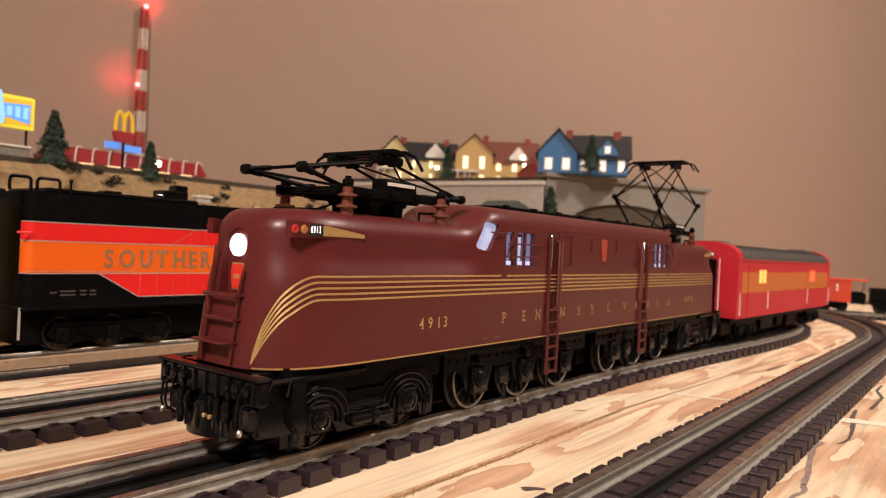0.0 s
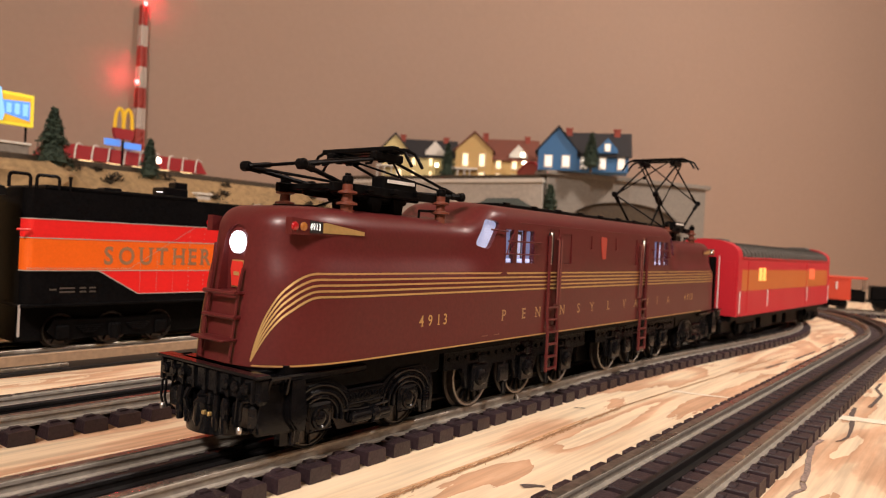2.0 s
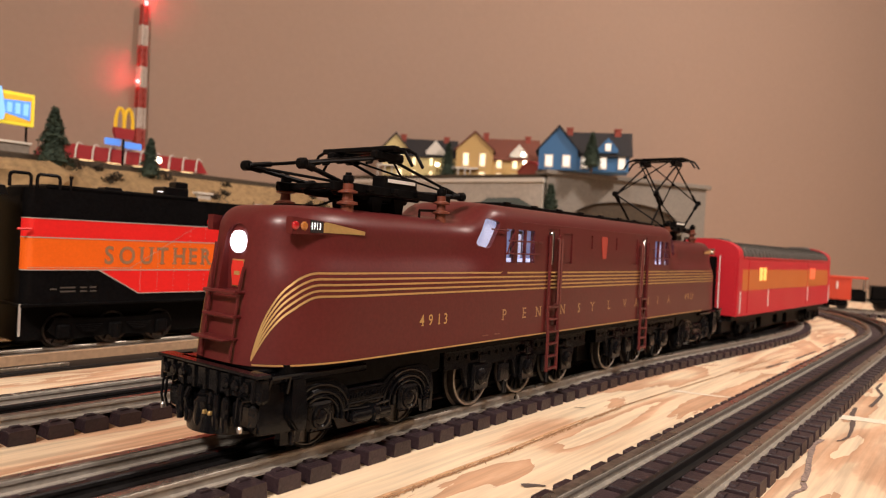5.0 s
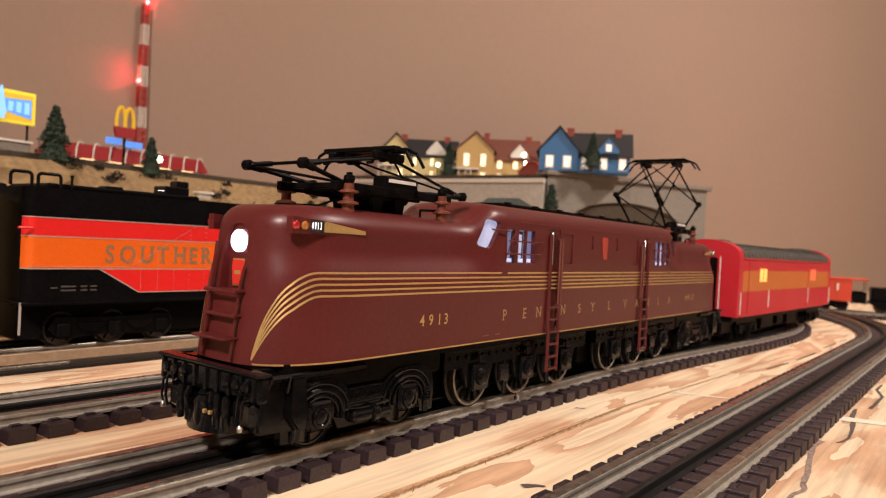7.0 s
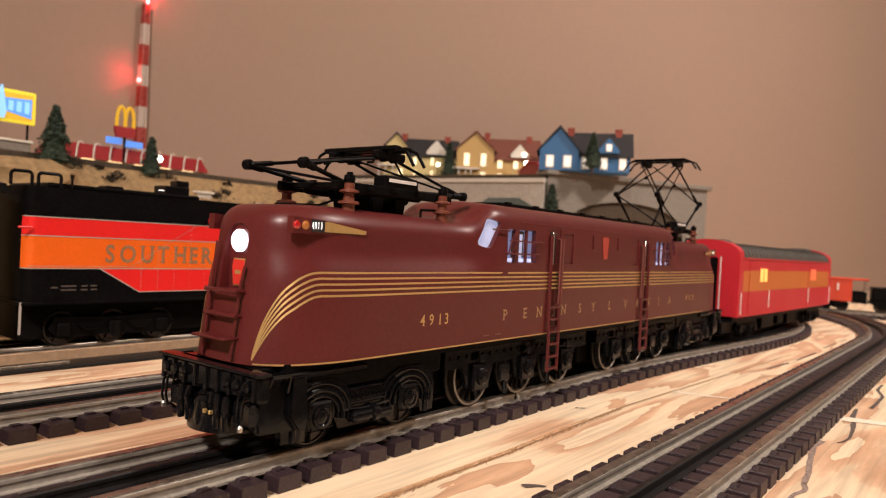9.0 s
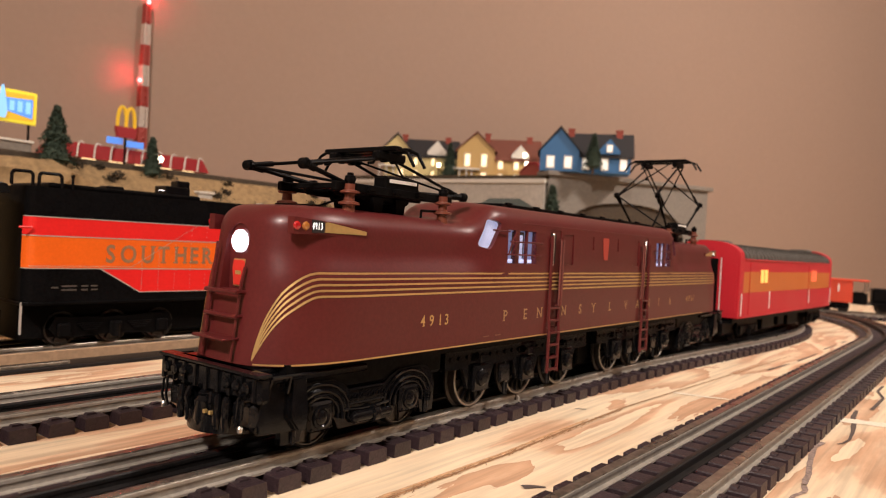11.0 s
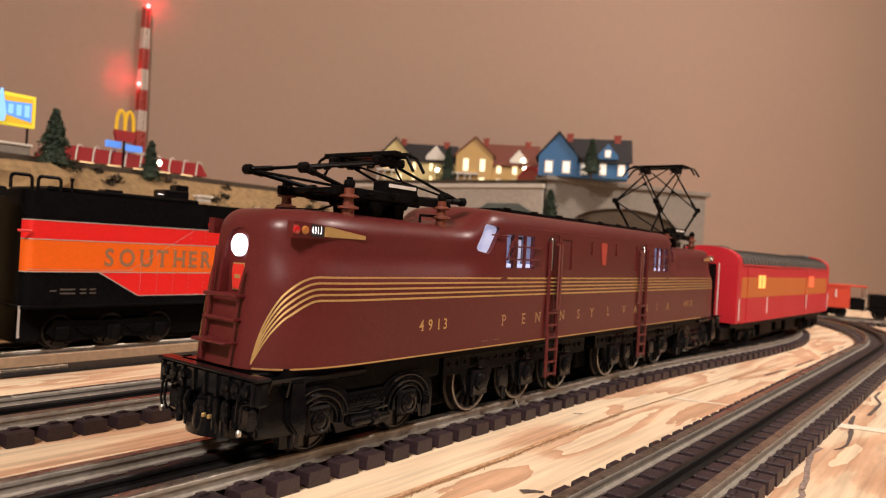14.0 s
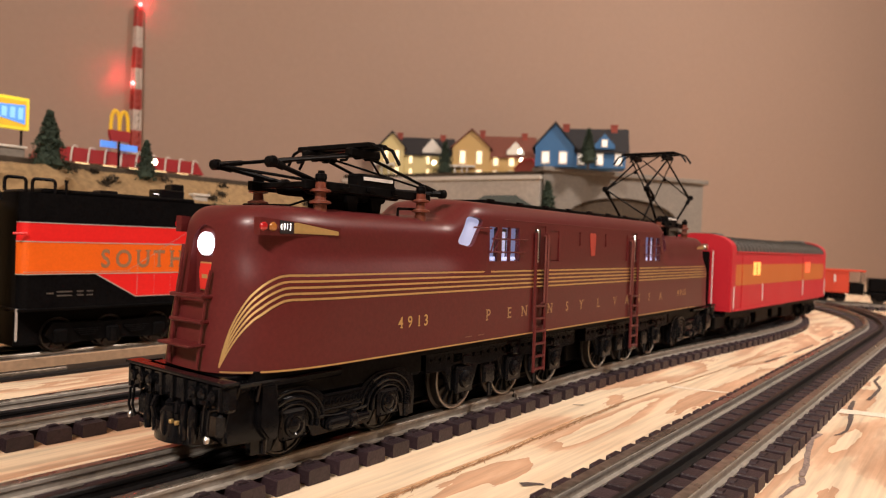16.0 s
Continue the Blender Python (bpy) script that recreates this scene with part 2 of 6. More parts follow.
def serifs(ch, vs, fs, size, bold):
    """Adds the serifs of a letter beside its stems."""
    lo, hi, top = min(v[0] for v in vs), max(v[0] for v in vs), max(v[1] for v in vs)
    half, reach, t = 0.042 * size + bold, 0.13 * size, 0.055 * size
    for f, up, sides in SERIFS.get(ch, ()):
        c = lo + half + (hi - lo - 2 * half) * f
        z = top - t if up else 0.0
        for bit, d in ((1, -1), (2, 1)):
            if sides & bit:
                a, b = sorted((c + d * half, c + d * reach))
                n = len(vs)
                vs += [(a, z, 0), (b, z, 0), (b, z + t, 0), (a, z + t, 0)]
                fs.append((n, n + 1, n + 2, n + 3))
    return vs, fs


def text_mesh(body, size, spacing=1.0, bold=0.0):
    """Flat letters as (verts, faces) in x, y, starting at x = 0."""
    cu = bpy.data.curves.new("letters", "FONT")
    cu.body, cu.size, cu.space_character, cu.resolution_u, cu.offset = body, size, spacing, 3, bold
    ob = new("letters", cu)
    dg = bpy.context.evaluated_depsgraph_get()
    me = bpy.data.meshes.new_from_object(ob.evaluated_get(dg))
    vs = [tuple(v.co) for v in me.vertices]
    fs = [tuple(p.vertices) for p in me.polygons]
    bpy.data.objects.remove(ob)
    bpy.data.curves.remove(cu)
    bpy.data.meshes.remove(me)
    return vs, fs


def smooth(a, b, x):
    t = min(1, max(0, (x - a) / (b - a)))
    return t * t * (3 - 2 * t)

# ---- room and table ----
WALL_A = radians(-28.6)
WALL_P = Vector((0.37, 1.19, 0))
WALL_D = Vector((math.cos(WALL_A), math.sin(WALL_A), 0))
WALL_N = Vector((-math.sin(WALL_A), math.cos(WALL_A), 0))


def on_wall(s, off=0.0):
    return WALL_P + WALL_D * s + WALL_N * off


def structure(name, bm, material, label):
    return tagged(part(name, bm, material, None, label), kind="structure")


def quad_wall(name, p, q, z0, z1, thick, material, label):
    d = (q - p).normalized()
    n = Vector((-d.y, d.x, 0)) * thick
    bm = B()
    prism(bm, [(v.x, v.y) for v in (p, q, q + n, p + n)], "z", z0, z1)
    return structure(name, bm, material, label)


w0, w1 = on_wall(-2.2), on_wall(3.6)
c0, c1 = w0 - WALL_N * 3.4, w1 - WALL_N * 3.4
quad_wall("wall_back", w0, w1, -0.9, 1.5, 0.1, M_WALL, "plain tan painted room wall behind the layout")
quad_wall("wall_side", c0, w0, -0.9, 1.5, 0.1, M_ROOM, "plain tan painted side wall")
quad_wall("wall_front", c1, c0, -0.9, 1.5, 0.1, M_ROOM, "plain tan painted wall behind the viewer")
quad_wall("wall_end", w1, c1, -0.9, 1.5, 0.1, M_ROOM, "plain tan painted end wall")
bm = B()
prism(bm, [(v.x, v.y) for v in (w0, w1, c1, c0)], "z", 1.5, 1.6)
structure("ceiling", bm, M_CEIL, "plain white ceiling over the layout")
bm = B()
prism(bm, [(v.x, v.y) for v in (w0, w1, c1, c0)], "z", -1.0, -0.9)
structure("floor", bm, M_FLOOR, "brown carpeted room floor")
e0, e1 = on_wall(-1.6, -0.004), on_wall(2.9, -0.004)
SHEET = [(e0.x, e0.y), (-1.25, 0.9), (-1.25, -0.62), (2.0, -0.62), (e1.x, e1.y)]
bm = B()
prism(bm, SHEET, "z", -0.018, 0.0)
structure("table_top", bm, M_PLY, "bare plywood table top with swirling grain and pencil marks")

# ---- tracks ----


def curve_points():
    """Centre lines of the tracks."""
    loco = []
    x = -1.1
    while x < 0.47:
        loco.append((x, -0.028 * smooth(0.02, 0.47, x)))
        x += 0.02
    for k in range(22):
        a = radians(k * 3.2)
        loco.append((0.47 + 0.60 * math.sin(a), -0.028 + 0.60 * (1 - math.cos(a))))
    near = [(-1.1, -0.1256), (-0.2, -0.1256), (0.2, -0.1276), (0.50, -0.1294)]
    for k in range(1, 13):
        a = radians(k * 3.0)
        near.append((0.50 + 0.72 * math.sin(a), -0.1294 + 0.72 * (1 - math.cos(a))))
    mid = [(-1.1, 0.1116), (0.75, 0.1116)]
    back = [(-1.1, 0.265), (0.75, 0.265)]
    side = [(0.93, 0.12), (1.03, -0.36)]
    return loco, near, mid, back, side


def resample(pts, step, first=0.0):
    out, carry = [], first
    for (ax, ay), (bx, by) in zip(pts, pts[1:]):
        L = math.hypot(bx - ax, by - ay)
        d = carry
        while d < L:
            t = d / L
            out.append((ax + (bx - ax) * t, ay + (by - ay) * t, math.atan2(by - ay, bx - ax)))
            d += step
        carry = d - L
    return out


def rail_mesh(pts, off, prof):
    bm = B()
    rows = []
    smp = resample(pts, 0.02)
    for x, y, a in smp:
        nx, ny = -math.sin(a), math.cos(a)
        rows.append([bm.verts.new((x + nx * (off + w), y + ny * (off + w), z)) for w, z in prof])
    n = len(prof)
    for r, s in zip(rows, rows[1:]):
        for k in range(n):
            bm.faces.new((r[k], r[(k + 1) % n], s[(k + 1) % n], s[k]))
    bm.faces.new(rows[0])
    bm.faces.new(rows[-1][::-1])
    return bm


def profile(w, top):
    h = w / 2
    return [(-0.0031, 0.0052), (-0.0031, 0.0060), (-h * 0.72, 0.0064), (-h * 0.72, top - 0.0019), (-h, top - 0.0016), (-h, top - 0.0005), (-h + 0.0005, top),
            (h - 0.0005, top), (h, top - 0.0005), (h, top - 0.0016), (h * 0.72, top - 0.0019), (h * 0.72, 0.0064), (0.0031, 0.0060), (0.0031, 0.0052)]


def tie_mesh(half, gauge=0.0176):
    """A moulded tie with sloping sides and the chairs that hold the rails."""
    bm = B()
    lo, hi, z0, z1 = 0.0052, 0.0046, 0.0002, 0.0057
    prism(bm, [(-lo, z0), (lo, z0), (lo - 0.0003, z1 - 0.0005), (hi, z1), (-hi, z1), (-lo + 0.0003, z1 - 0.0005)], "y", -half, half)
    for s in (-1, 1):
        prism(bm, [(-0.0026, z1 - 0.0002), (0.0026, z1 - 0.0002), (0.0017, z1 + 0.0008), (-0.0017, z1 + 0.0008)], "y", s * (gauge + 0.0044) - 0.0013, s * (gauge + 0.0044) + 0.0013)
    bmesh.ops.recalc_face_normals(bm, faces=bm.faces)
    me = bpy.data.meshes.new("tie")
    bm.to_mesh(me)
    bm.free()
    me.materials.append(M_TIE)
    return me


TIE = tie_mesh(0.0286)
SHORT_TIE = tie_mesh(0.0222)
NEAR_TIE = tie_mesh(0.0270, 0.0160)


def track(name, pts, label, step=0.0149, first=0.0, tie=TIE, gauge=0.0176):
    t = thing(name, (0, 0, 0), label, "track", "three-rail model tracks")
    t["kind"] = "structure"
    for off in (-gauge, gauge):
        rail = part("rail", rail_mesh(pts, off, profile(0.0040, RT - 0.0002)), M_RAIL, t, "bright steel outer rail", True)
        # Brown reflections on the worn rail top are put into this strip's colour.
        part("running_surface", rail_mesh(pts, off, [(-0.0019, RT - 0.0004), (-0.0017, RT), (0.0017, RT), (0.0019, RT - 0.0004)]), M_RUN, rail, "worn running surface with brown reflections put into its colour")
    part("centre_rail", rail_mesh(pts, 0, profile(0.0026, RT - 0.0006)), M_CRAIL, t, "blackened centre rail", True)
    rnd = random.Random(len(pts))
    for x, y, a in resample(pts, step, first)[:290]:
        o = new("tie", tie)
        o.parent = t
        o.matrix_basis = pose(x, y, 0, 0, 0, math.degrees(a) + rnd.uniform(-0.8, 0.8))
    return t


T_LOCO, T_NEAR, T_MID, T_BACK, T_SIDE = curve_points()
M_EDGE = mat("tan_edge", (0.42, 0.275, 0.165), 0.6, 0, 0.18, 12, 0.3, 300)
LAB = "three-rail track with steel rails on dark brown ties"
t1 = track("track_1", T_LOCO, LAB, first=0.0125)
bm = B()
box(bm, -0.0775, -0.0769, -0.0197, -0.0156, 0.0070, RT + 0.0003)
part("rail_joint", bm, M_CRAIL, t1, "dark gap of a rail joint")
bm = B()
wire(bm, [(-0.0770, -0.0197, 0.0095), (-0.0765, -0.0212, 0.0085), (-0.0775, -0.0216, 0.0070), (-0.0760, -0.0222, 0.0060)], 0.0004)
part("joint_wire", bm, M_RAIL, t1, "bright wire end at the joint")
track("track_2", T_NEAR, LAB, first=0.0019, tie=NEAR_TIE, gauge=0.0160)
track("track_3", T_MID, LAB)
# Added black strip gives the table its dark band beside the rear track.
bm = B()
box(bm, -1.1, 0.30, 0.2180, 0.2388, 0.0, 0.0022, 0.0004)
structure("dark_strip", bm, M_CRAIL, "flat black strip added for the dark band along the rear track")
structure("loose_rail", rail_mesh([(-0.40, 0.2215), (-0.185, 0.2240)], 0, [(-0.0011, 0.0022), (-0.0011, 0.0038), (-0.0008, 0.0042), (0.0008, 0.0042), (0.0011, 0.0038), (0.0011, 0.0022)]), M_RUN, "short bare steel rail on the black strip")
# Tan strip in front of the rear track's tie ends.
bm = B()
box(bm, -1.1, 0.75, 0.2404, 0.2424, 0.0, 0.0080, 0.0004)
structure("tan_strip", bm, M_EDGE, "tan strip along the front of the rear track")
bm = B()
box(bm, -1.1, 0.75, 0.2392, 0.2403, 0.0, 0.0016, 0.0002)
structure("edge_wire", bm, M_RAIL, "thin bright steel strip at the foot of the tan strip")
track("track_4", T_BACK, LAB, tie=SHORT_TIE)
track("track_5", T_SIDE, LAB)


# ---- marks on the plywood ----
M_PENCIL = mat("marker_line", (0.10, 0.072, 0.062), 0.8, 0, 0.4, 300)
M_SPLIT = mat("split_wood", (0.38, 0.21, 0.10), 0.9, 0, 0.5, 200, 0.5)
M_FILL = mat("pale_filler", (0.88, 0.78, 0.62), 0.8, 0, 0.1, 100)
M_SMUDGE = mat("smudged_marker", (0.26, 0.19, 0.16), 0.85, 0, 0.6, 500, 0.2)
M_STAIN = mat("brown_stain", (0.60, 0.36, 0.19), 0.85, 0, 0.35, 220, 0.3)


def strip(name, pts, widths, material, label, z=0.0004, seed=1):
    rnd = random.Random(seed)
    bm = B()
    smp, rows = resample(pts, 0.003), []
    for k, (x, y, a) in enumerate(smp):
        f = k / max(1, len(smp) - 1)
        w = (widths[0] + (widths[1] - widths[0]) * f) * rnd.uniform(0.8, 1.1) / 2
        nx, ny = -math.sin(a), math.cos(a)
        j = rnd.uniform(-0.12, 0.12) * w
        rows.append([bm.verts.new((x + nx * (w + j), y + ny * (w + j), z)), bm.verts.new((x - nx * (w - j), y - ny * (w - j), z))])
    for r, q in zip(rows, rows[1:]):
        bm.faces.new((r[0], q[0], q[1], r[1]))
    return structure(name, bm, material, label)


for k, (p, q) in enumerate((((0.2134, -0.0789), (0.2689, -0.0841)), ((0.2949, -0.0853), (0.3699, -0.0880)), ((0.4175, -0.0861), (0.4785, -0.0889)), ((0.5095, -0.0888), (0.5387, -0.0916)))):
    strip("pencil_dash", [p, q], (0.0022, 0.0018), M_PENCIL, "dark pencil dash between the tracks", seed=k)
strip("marker_mark", [(-0.0057, -0.1553), (-0.0202, -0.1537), (-0.0473, -0.1568), (-0.0693, -0.1601), (-0.0875, -0.1616)], (0.0026, 0.0024), M_SMUDGE, "smudged grey marker line on plywood", seed=7)
strip("marker_mark", [(-0.0875, -0.1616), (-0.0952, -0.1638), (-0.1046, -0.1614), (-0.1200, -0.1606)], (0.0022, 0.0014), M_SMUDGE, "smudged grey marker line on plywood", seed=17)
strip("marker_mark", [(0.0560, -0.1605), (0.0326, -0.1630), (0.0117, -0.1642), (0.0013, -0.1629), (-0.0040, -0.1607)], (0.0030, 0.0009), M_PENCIL, "thick black hooked marker mark on plywood", seed=8)
strip("marker_mark", [(0.0980, -0.1565), (0.0668, -0.1582)], (0.0022, 0.0030), M_PENCIL, "short black marker mark on plywood", seed=9)
strip("marker_mark", [(0.2158, -0.1585), (0.1874, -0.1582), (0.1609, -0.1642), (0.1275, -0.1638), (0.1055, -0.1629)], (0.0018, 0.0024), M_PENCIL, "wavering black marker line on plywood", seed=10)
strip("knot_mark", [(-0.1740, -0.0835), (-0.1700, -0.0862), (-0.1678, -0.0900)], (0.0042, 0.0014), M_PENCIL, "dark knot in the plywood", seed=11)
strip("knot_mark", [(-0.0422, -0.0372), (-0.0398, -0.0405), (-0.0372, -0.0446)], (0.0010, 0.0014), M_PENCIL, "small dark nick in the plywood", seed=12)
SPLIT = [(-0.46, -0.0560), (-0.2175, -0.0566), (-0.1717, -0.0572), (-0.1432, -0.0576), (-0.0891, -0.0559), (-0.0567, -0.0554), (-0.0191, -0.0548), (0.0187, -0.0566), (0.0569, -0.0588), (0.1217, -0.0627), (0.2245, -0.0685), (0.3305, -0.0730)]
strip("split_line", SPLIT, (0.0014, 0.0008), M_SPLIT, "rough brown split along the plywood face", seed=13)
strip("split_stain", [(x, y + 0.0022) for x, y in SPLIT[:6]], (0.0034, 0.0012), M_STAIN, "brown stained strip beside the split", z=0.0003, seed=21)


def splinters():
    """Torn fibres along the split."""
    rnd = random.Random(31)
    bm = B()
    for k in range(420):
        x = rnd.uniform(-0.30, -0.02)
        y = -0.0566 + 0.0012 * smooth(-0.12, -0.03, x) + rnd.gauss(-0.0004, 0.0008)
        a, n, w = rnd.gauss(0.0, 0.35), rnd.uniform(0.0006, 0.0024), rnd.uniform(0.00012, 0.0003)
        c, q = math.cos(a), math.sin(a)
        h = rnd.uniform(0.0001, 0.0006)
        bm.faces.new([bm.verts.new(p) for p in ((x - n * c + w * q, y - n * q - w * c, 0.0003), (x - n * c - w * q, y - n * q + w * c, 0.0003), (x + n * c, y + n * q, 0.0003 + h))])
    ob = structure("splinters", bm, M_SPLIT, "torn wood fibres along the split")
    ob["kind"] = "stuff"


splinters()
strip("sheet_joint", [(0.0532, -0.0580), (0.0578, -0.0785), (0.0650, -0.0985)], (0.0060, 0.0030), M_FILL, "pale filled joint between plywood sheets", z=0.0003, seed=14)
strip("sheet_joint", [(0.0605, -0.1510), (0.0671, -0.1748), (0.0700, -0.60)], (0.0120, 0.0130), M_FILL, "pale filled joint between plywood sheets", z=0.0003, seed=15)

# ---- electric locomotive ----
M_TYRE = mat("worn_tyre", (0.30, 0.27, 0.235), 0.35, 0.7, 0.3, 90)
ZB, N_SUP, U0 = 0.0322, 3.1, 0.197


def nose_end(z):
    return 0.2500 - 0.0072 * min(1.0, max(0.0, (z - 0.032) / 0.055))


def top_z(u):
    return 0.0890 + 0.0092 * smooth(0.137, 0.117, u)


def half_w(u, z):
    pinch = 0.0058 * smooth(0.108, 0.150, u) * (1 - 0.38 * smooth(0.16, 0.23, u))
    return 0.0308 - pinch * smooth(0.060, 0.0745, z) - 0.0006 * smooth(0.07, 0.095, z)


def side_y(x, z):
    """Half width of the body's side at x, z (rail top is z = 0)."""
    u = abs(x)
    w = half_w(u, z)
    e = nose_end(z)
    if u > U0:
        f = min(1, (u - U0) / (e - U0))
        w *= max(0.0, 1 - f ** N_SUP) ** (1 / N_SUP)
    return w


def skin_y(x, z):
    """Half width of the shell at x, z, with the rounded roof shoulder."""
    d = z - (top_z(abs(x)) - 0.0095)
    return side_y(x, z) - (0.0095 * (1 - math.sqrt(max(0.0, 1 - (d / 0.0095) ** 2))) if d > 0 else 0.0)


def nose_point(a, z, out=0.0):
    """A point of the nose: a runs from 0 (side) to 90 degrees (front)."""
    s, c = math.sin(a), math.cos(a)
    u = U0 + (nose_end(z) + out - U0) * s ** (2 / N_SUP)
    return -u, -(half_w(u, z) + out) * c ** (2 / N_SUP)


def body_section(kind, q):
    """Points of half a section, from the skirt to the roof's middle. kind 'mid': q is |x|; 'nose': q is the nose's angle."""
    u = q if kind == "mid" else 0.25
    zt, r = top_z(u), 0.0095
    zs = [ZB, ZB + 0.0008] + [ZB + 0.0008 + (zt - r - ZB - 0.0008) * k / 22 for k in range(1, 23)]
    pts = []
    for z in zs:
        if kind == "mid":
            pts.append((-q, -side_y(q, z), z))
        else:
            x, y = nose_point(q, z)
            pts.append((x, y, z))
    X, Y, _ = pts[-1]
    for k in range(1, 9):
        f = k / 8 * math.pi / 2
        shrink = r * (1 - math.cos(f))
        z = zt - r + r * math.sin(f)
        if kind == "mid":
            pts.append((X, Y + min(shrink, abs(Y)), z))
        else:
            L = math.hypot(X + U0, Y)
            g = max(0.02, 1 - shrink / max(L, 1e-6))
            pts.append((-U0 + (X + U0) * g, Y * g, z))
    X, Y, Z = pts[-1]
    for k in range(1, 6):
        g = 1 - k / 5
        if kind == "mid":
            pts.append((X, Y * g, Z + 0.0012 * (1 - g * g)))
        else:
            pts.append((-U0 + (X + U0) * g ** 0.7 if g > 0 else -U0, Y * g, Z + 0.0012 * (1 - g * g)))
    return pts


def loco_shell():
    bm = B()
    us = [0.197 - 0.003 * k for k in range(0, 34)]
    us = us + [0.09, 0.06, 0.03, 0.0]
    angs = [math.radians(90 * (1 - (1 - k / 26) ** 1.0)) for k in range(26, 0, -1)]
    secs = [body_section("nose", max(a, 1e-4)) for a in angs] + [body_section("mid", u) for u in us]
    full = secs + [[(-x, y, z) for x, y, z in s] for s in secs[-2::-1]]
    for side in (1, -1):
        vs = [[bm.verts.new((x, y * side, z)) for x, y, z in s] for s in full]
        for a, b in zip(vs, vs[1:]):
            for k in range(len(a) - 1):
                try:
                    bm.faces.new((a[k], a[k + 1], b[k + 1], b[k]))
                except ValueError:
                    pass
    bmesh.ops.remove_doubles(bm, verts=bm.verts, dist=0.00002)
    bmesh.ops.dissolve_degenerate(bm, edges=bm.edges, dist=0.00001)
    return bm


def side_patch(bm, outline, off, thick, sgn=-1, flip=1):
    """A thin plate that follows the body's side. outline: (x, z), convex; x is mirrored by flip."""
    fr, bk = [], []
    for x, z in outline:
        y = side_y(x, z)
        fr.append(bm.verts.new((x * flip, sgn * (y + off + thick), z)))
        bk.append(bm.verts.new((x * flip, sgn * (y + off), z)))
    n = len(outline)
    bm.faces.new(fr)
    for k in range(n):
        bm.faces.new((fr[k], fr[(k + 1) % n], bk[(k + 1) % n], bk[k]))
    return bm


# sweep of the highest and lowest pinstripe round the nose: angle, height
SWEEP_TOP = ((30, 0.0651), (35, 0.0647), (41, 0.0634), (47, 0.0613), (54, 0.0577), (60, 0.0525), (64.5, 0.0468), (67.6, 0.0400), (69.3, 0.0334))
SWEEP_LOW = ((28, 0.0568), (33, 0.0563), (39, 0.0545), (44.5, 0.0523), (51, 0.0496), (57.5, 0.0455), (62.5, 0.0412), (66.5, 0.0368), (69.3, 0.0334))


def stripe(bm, i, sgn, flip):
    """One of five pinstripes: straight along the side, then sweeping down the nose to a point."""
    f = i / 4
    ctl = [(a + (c - a) * f, z + (d - z) * f) for (a, z), (c, d) in zip(SWEEP_TOP, SWEEP_LOW)]
    zi = ctl[0][1]
    pts = [(-x, -(side_y(x, zi) + 0.00014), zi) for x in (0.10, 0.12, 0.14, 0.16, 0.18, 0.1969)]
    pts += [(*nose_point(radians(ctl[0][0]) * k / 6, zi, 0.00014), zi) for k in range(1, 6)]
    full = [ctl[0]] + ctl + [ctl[-1]]
    for p0, p1, p2, p3 in zip(full, full[1:], full[2:], full[3:]):
        for k in range(4):
            t = k / 4
            a, z = [0.5 * (2 * p1[j] + (p2[j] - p0[j]) * t + (2 * p0[j] - 5 * p1[j] + 4 * p2[j] - p3[j]) * t * t + (3 * p1[j] - p0[j] - 3 * p2[j] + p3[j]) * t ** 3) for j in (0, 1)]
            pts.append((*nose_point(radians(a), z, 0.00014), z))
    pts = [Vector(p) for p in pts]
    rows = []
    for k, p in enumerate(pts):
        t = (pts[min(k + 1, len(pts) - 1)] - pts[max(k - 1, 0)]).normalized()
        n = Vector((min(0, p.x + U0), p.y, 0)).normalized()
        o = t.cross(n).normalized() * (0.00040 - 0.00020 * max(0.0, (k - 24) / (len(pts) - 24)))
        rows.append([bm.verts.new(((p + o * h).x * flip, (p + o * h).y * -sgn, (p + o * h).z)) for h in (1, -1)])
    for r, q in zip(rows, rows[1:]):
        bm.faces.new((r[0], r[1], q[1], q[0]))
    return bm


def side_text(body, size, x_of, z0, parent, name, material, sgn=-1, spacing=1.0, stretch=1.0, bold=0.00006):
    """Letters on the side, read from outside; x_of: where each letter starts, measured along the side."""
    for ch, x0 in zip(body, x_of):
        bm = B()
        vs, fs = serifs(ch, *text_mesh(ch, size, spacing, bold), size, bold)
        made = []
        for vx, vy, _ in vs:
            x = x0 + vx * stretch if sgn < 0 else -(x0 + vx * stretch)
            z = z0 + vy
            made.append(bm.verts.new((x, sgn * (side_y(x, z) + 0.00015), z)))
        for f in fs:
            try:
                bm.faces.new([made[k] for k in f])
            except ValueError:
                pass
        part(name, bm, material, parent)


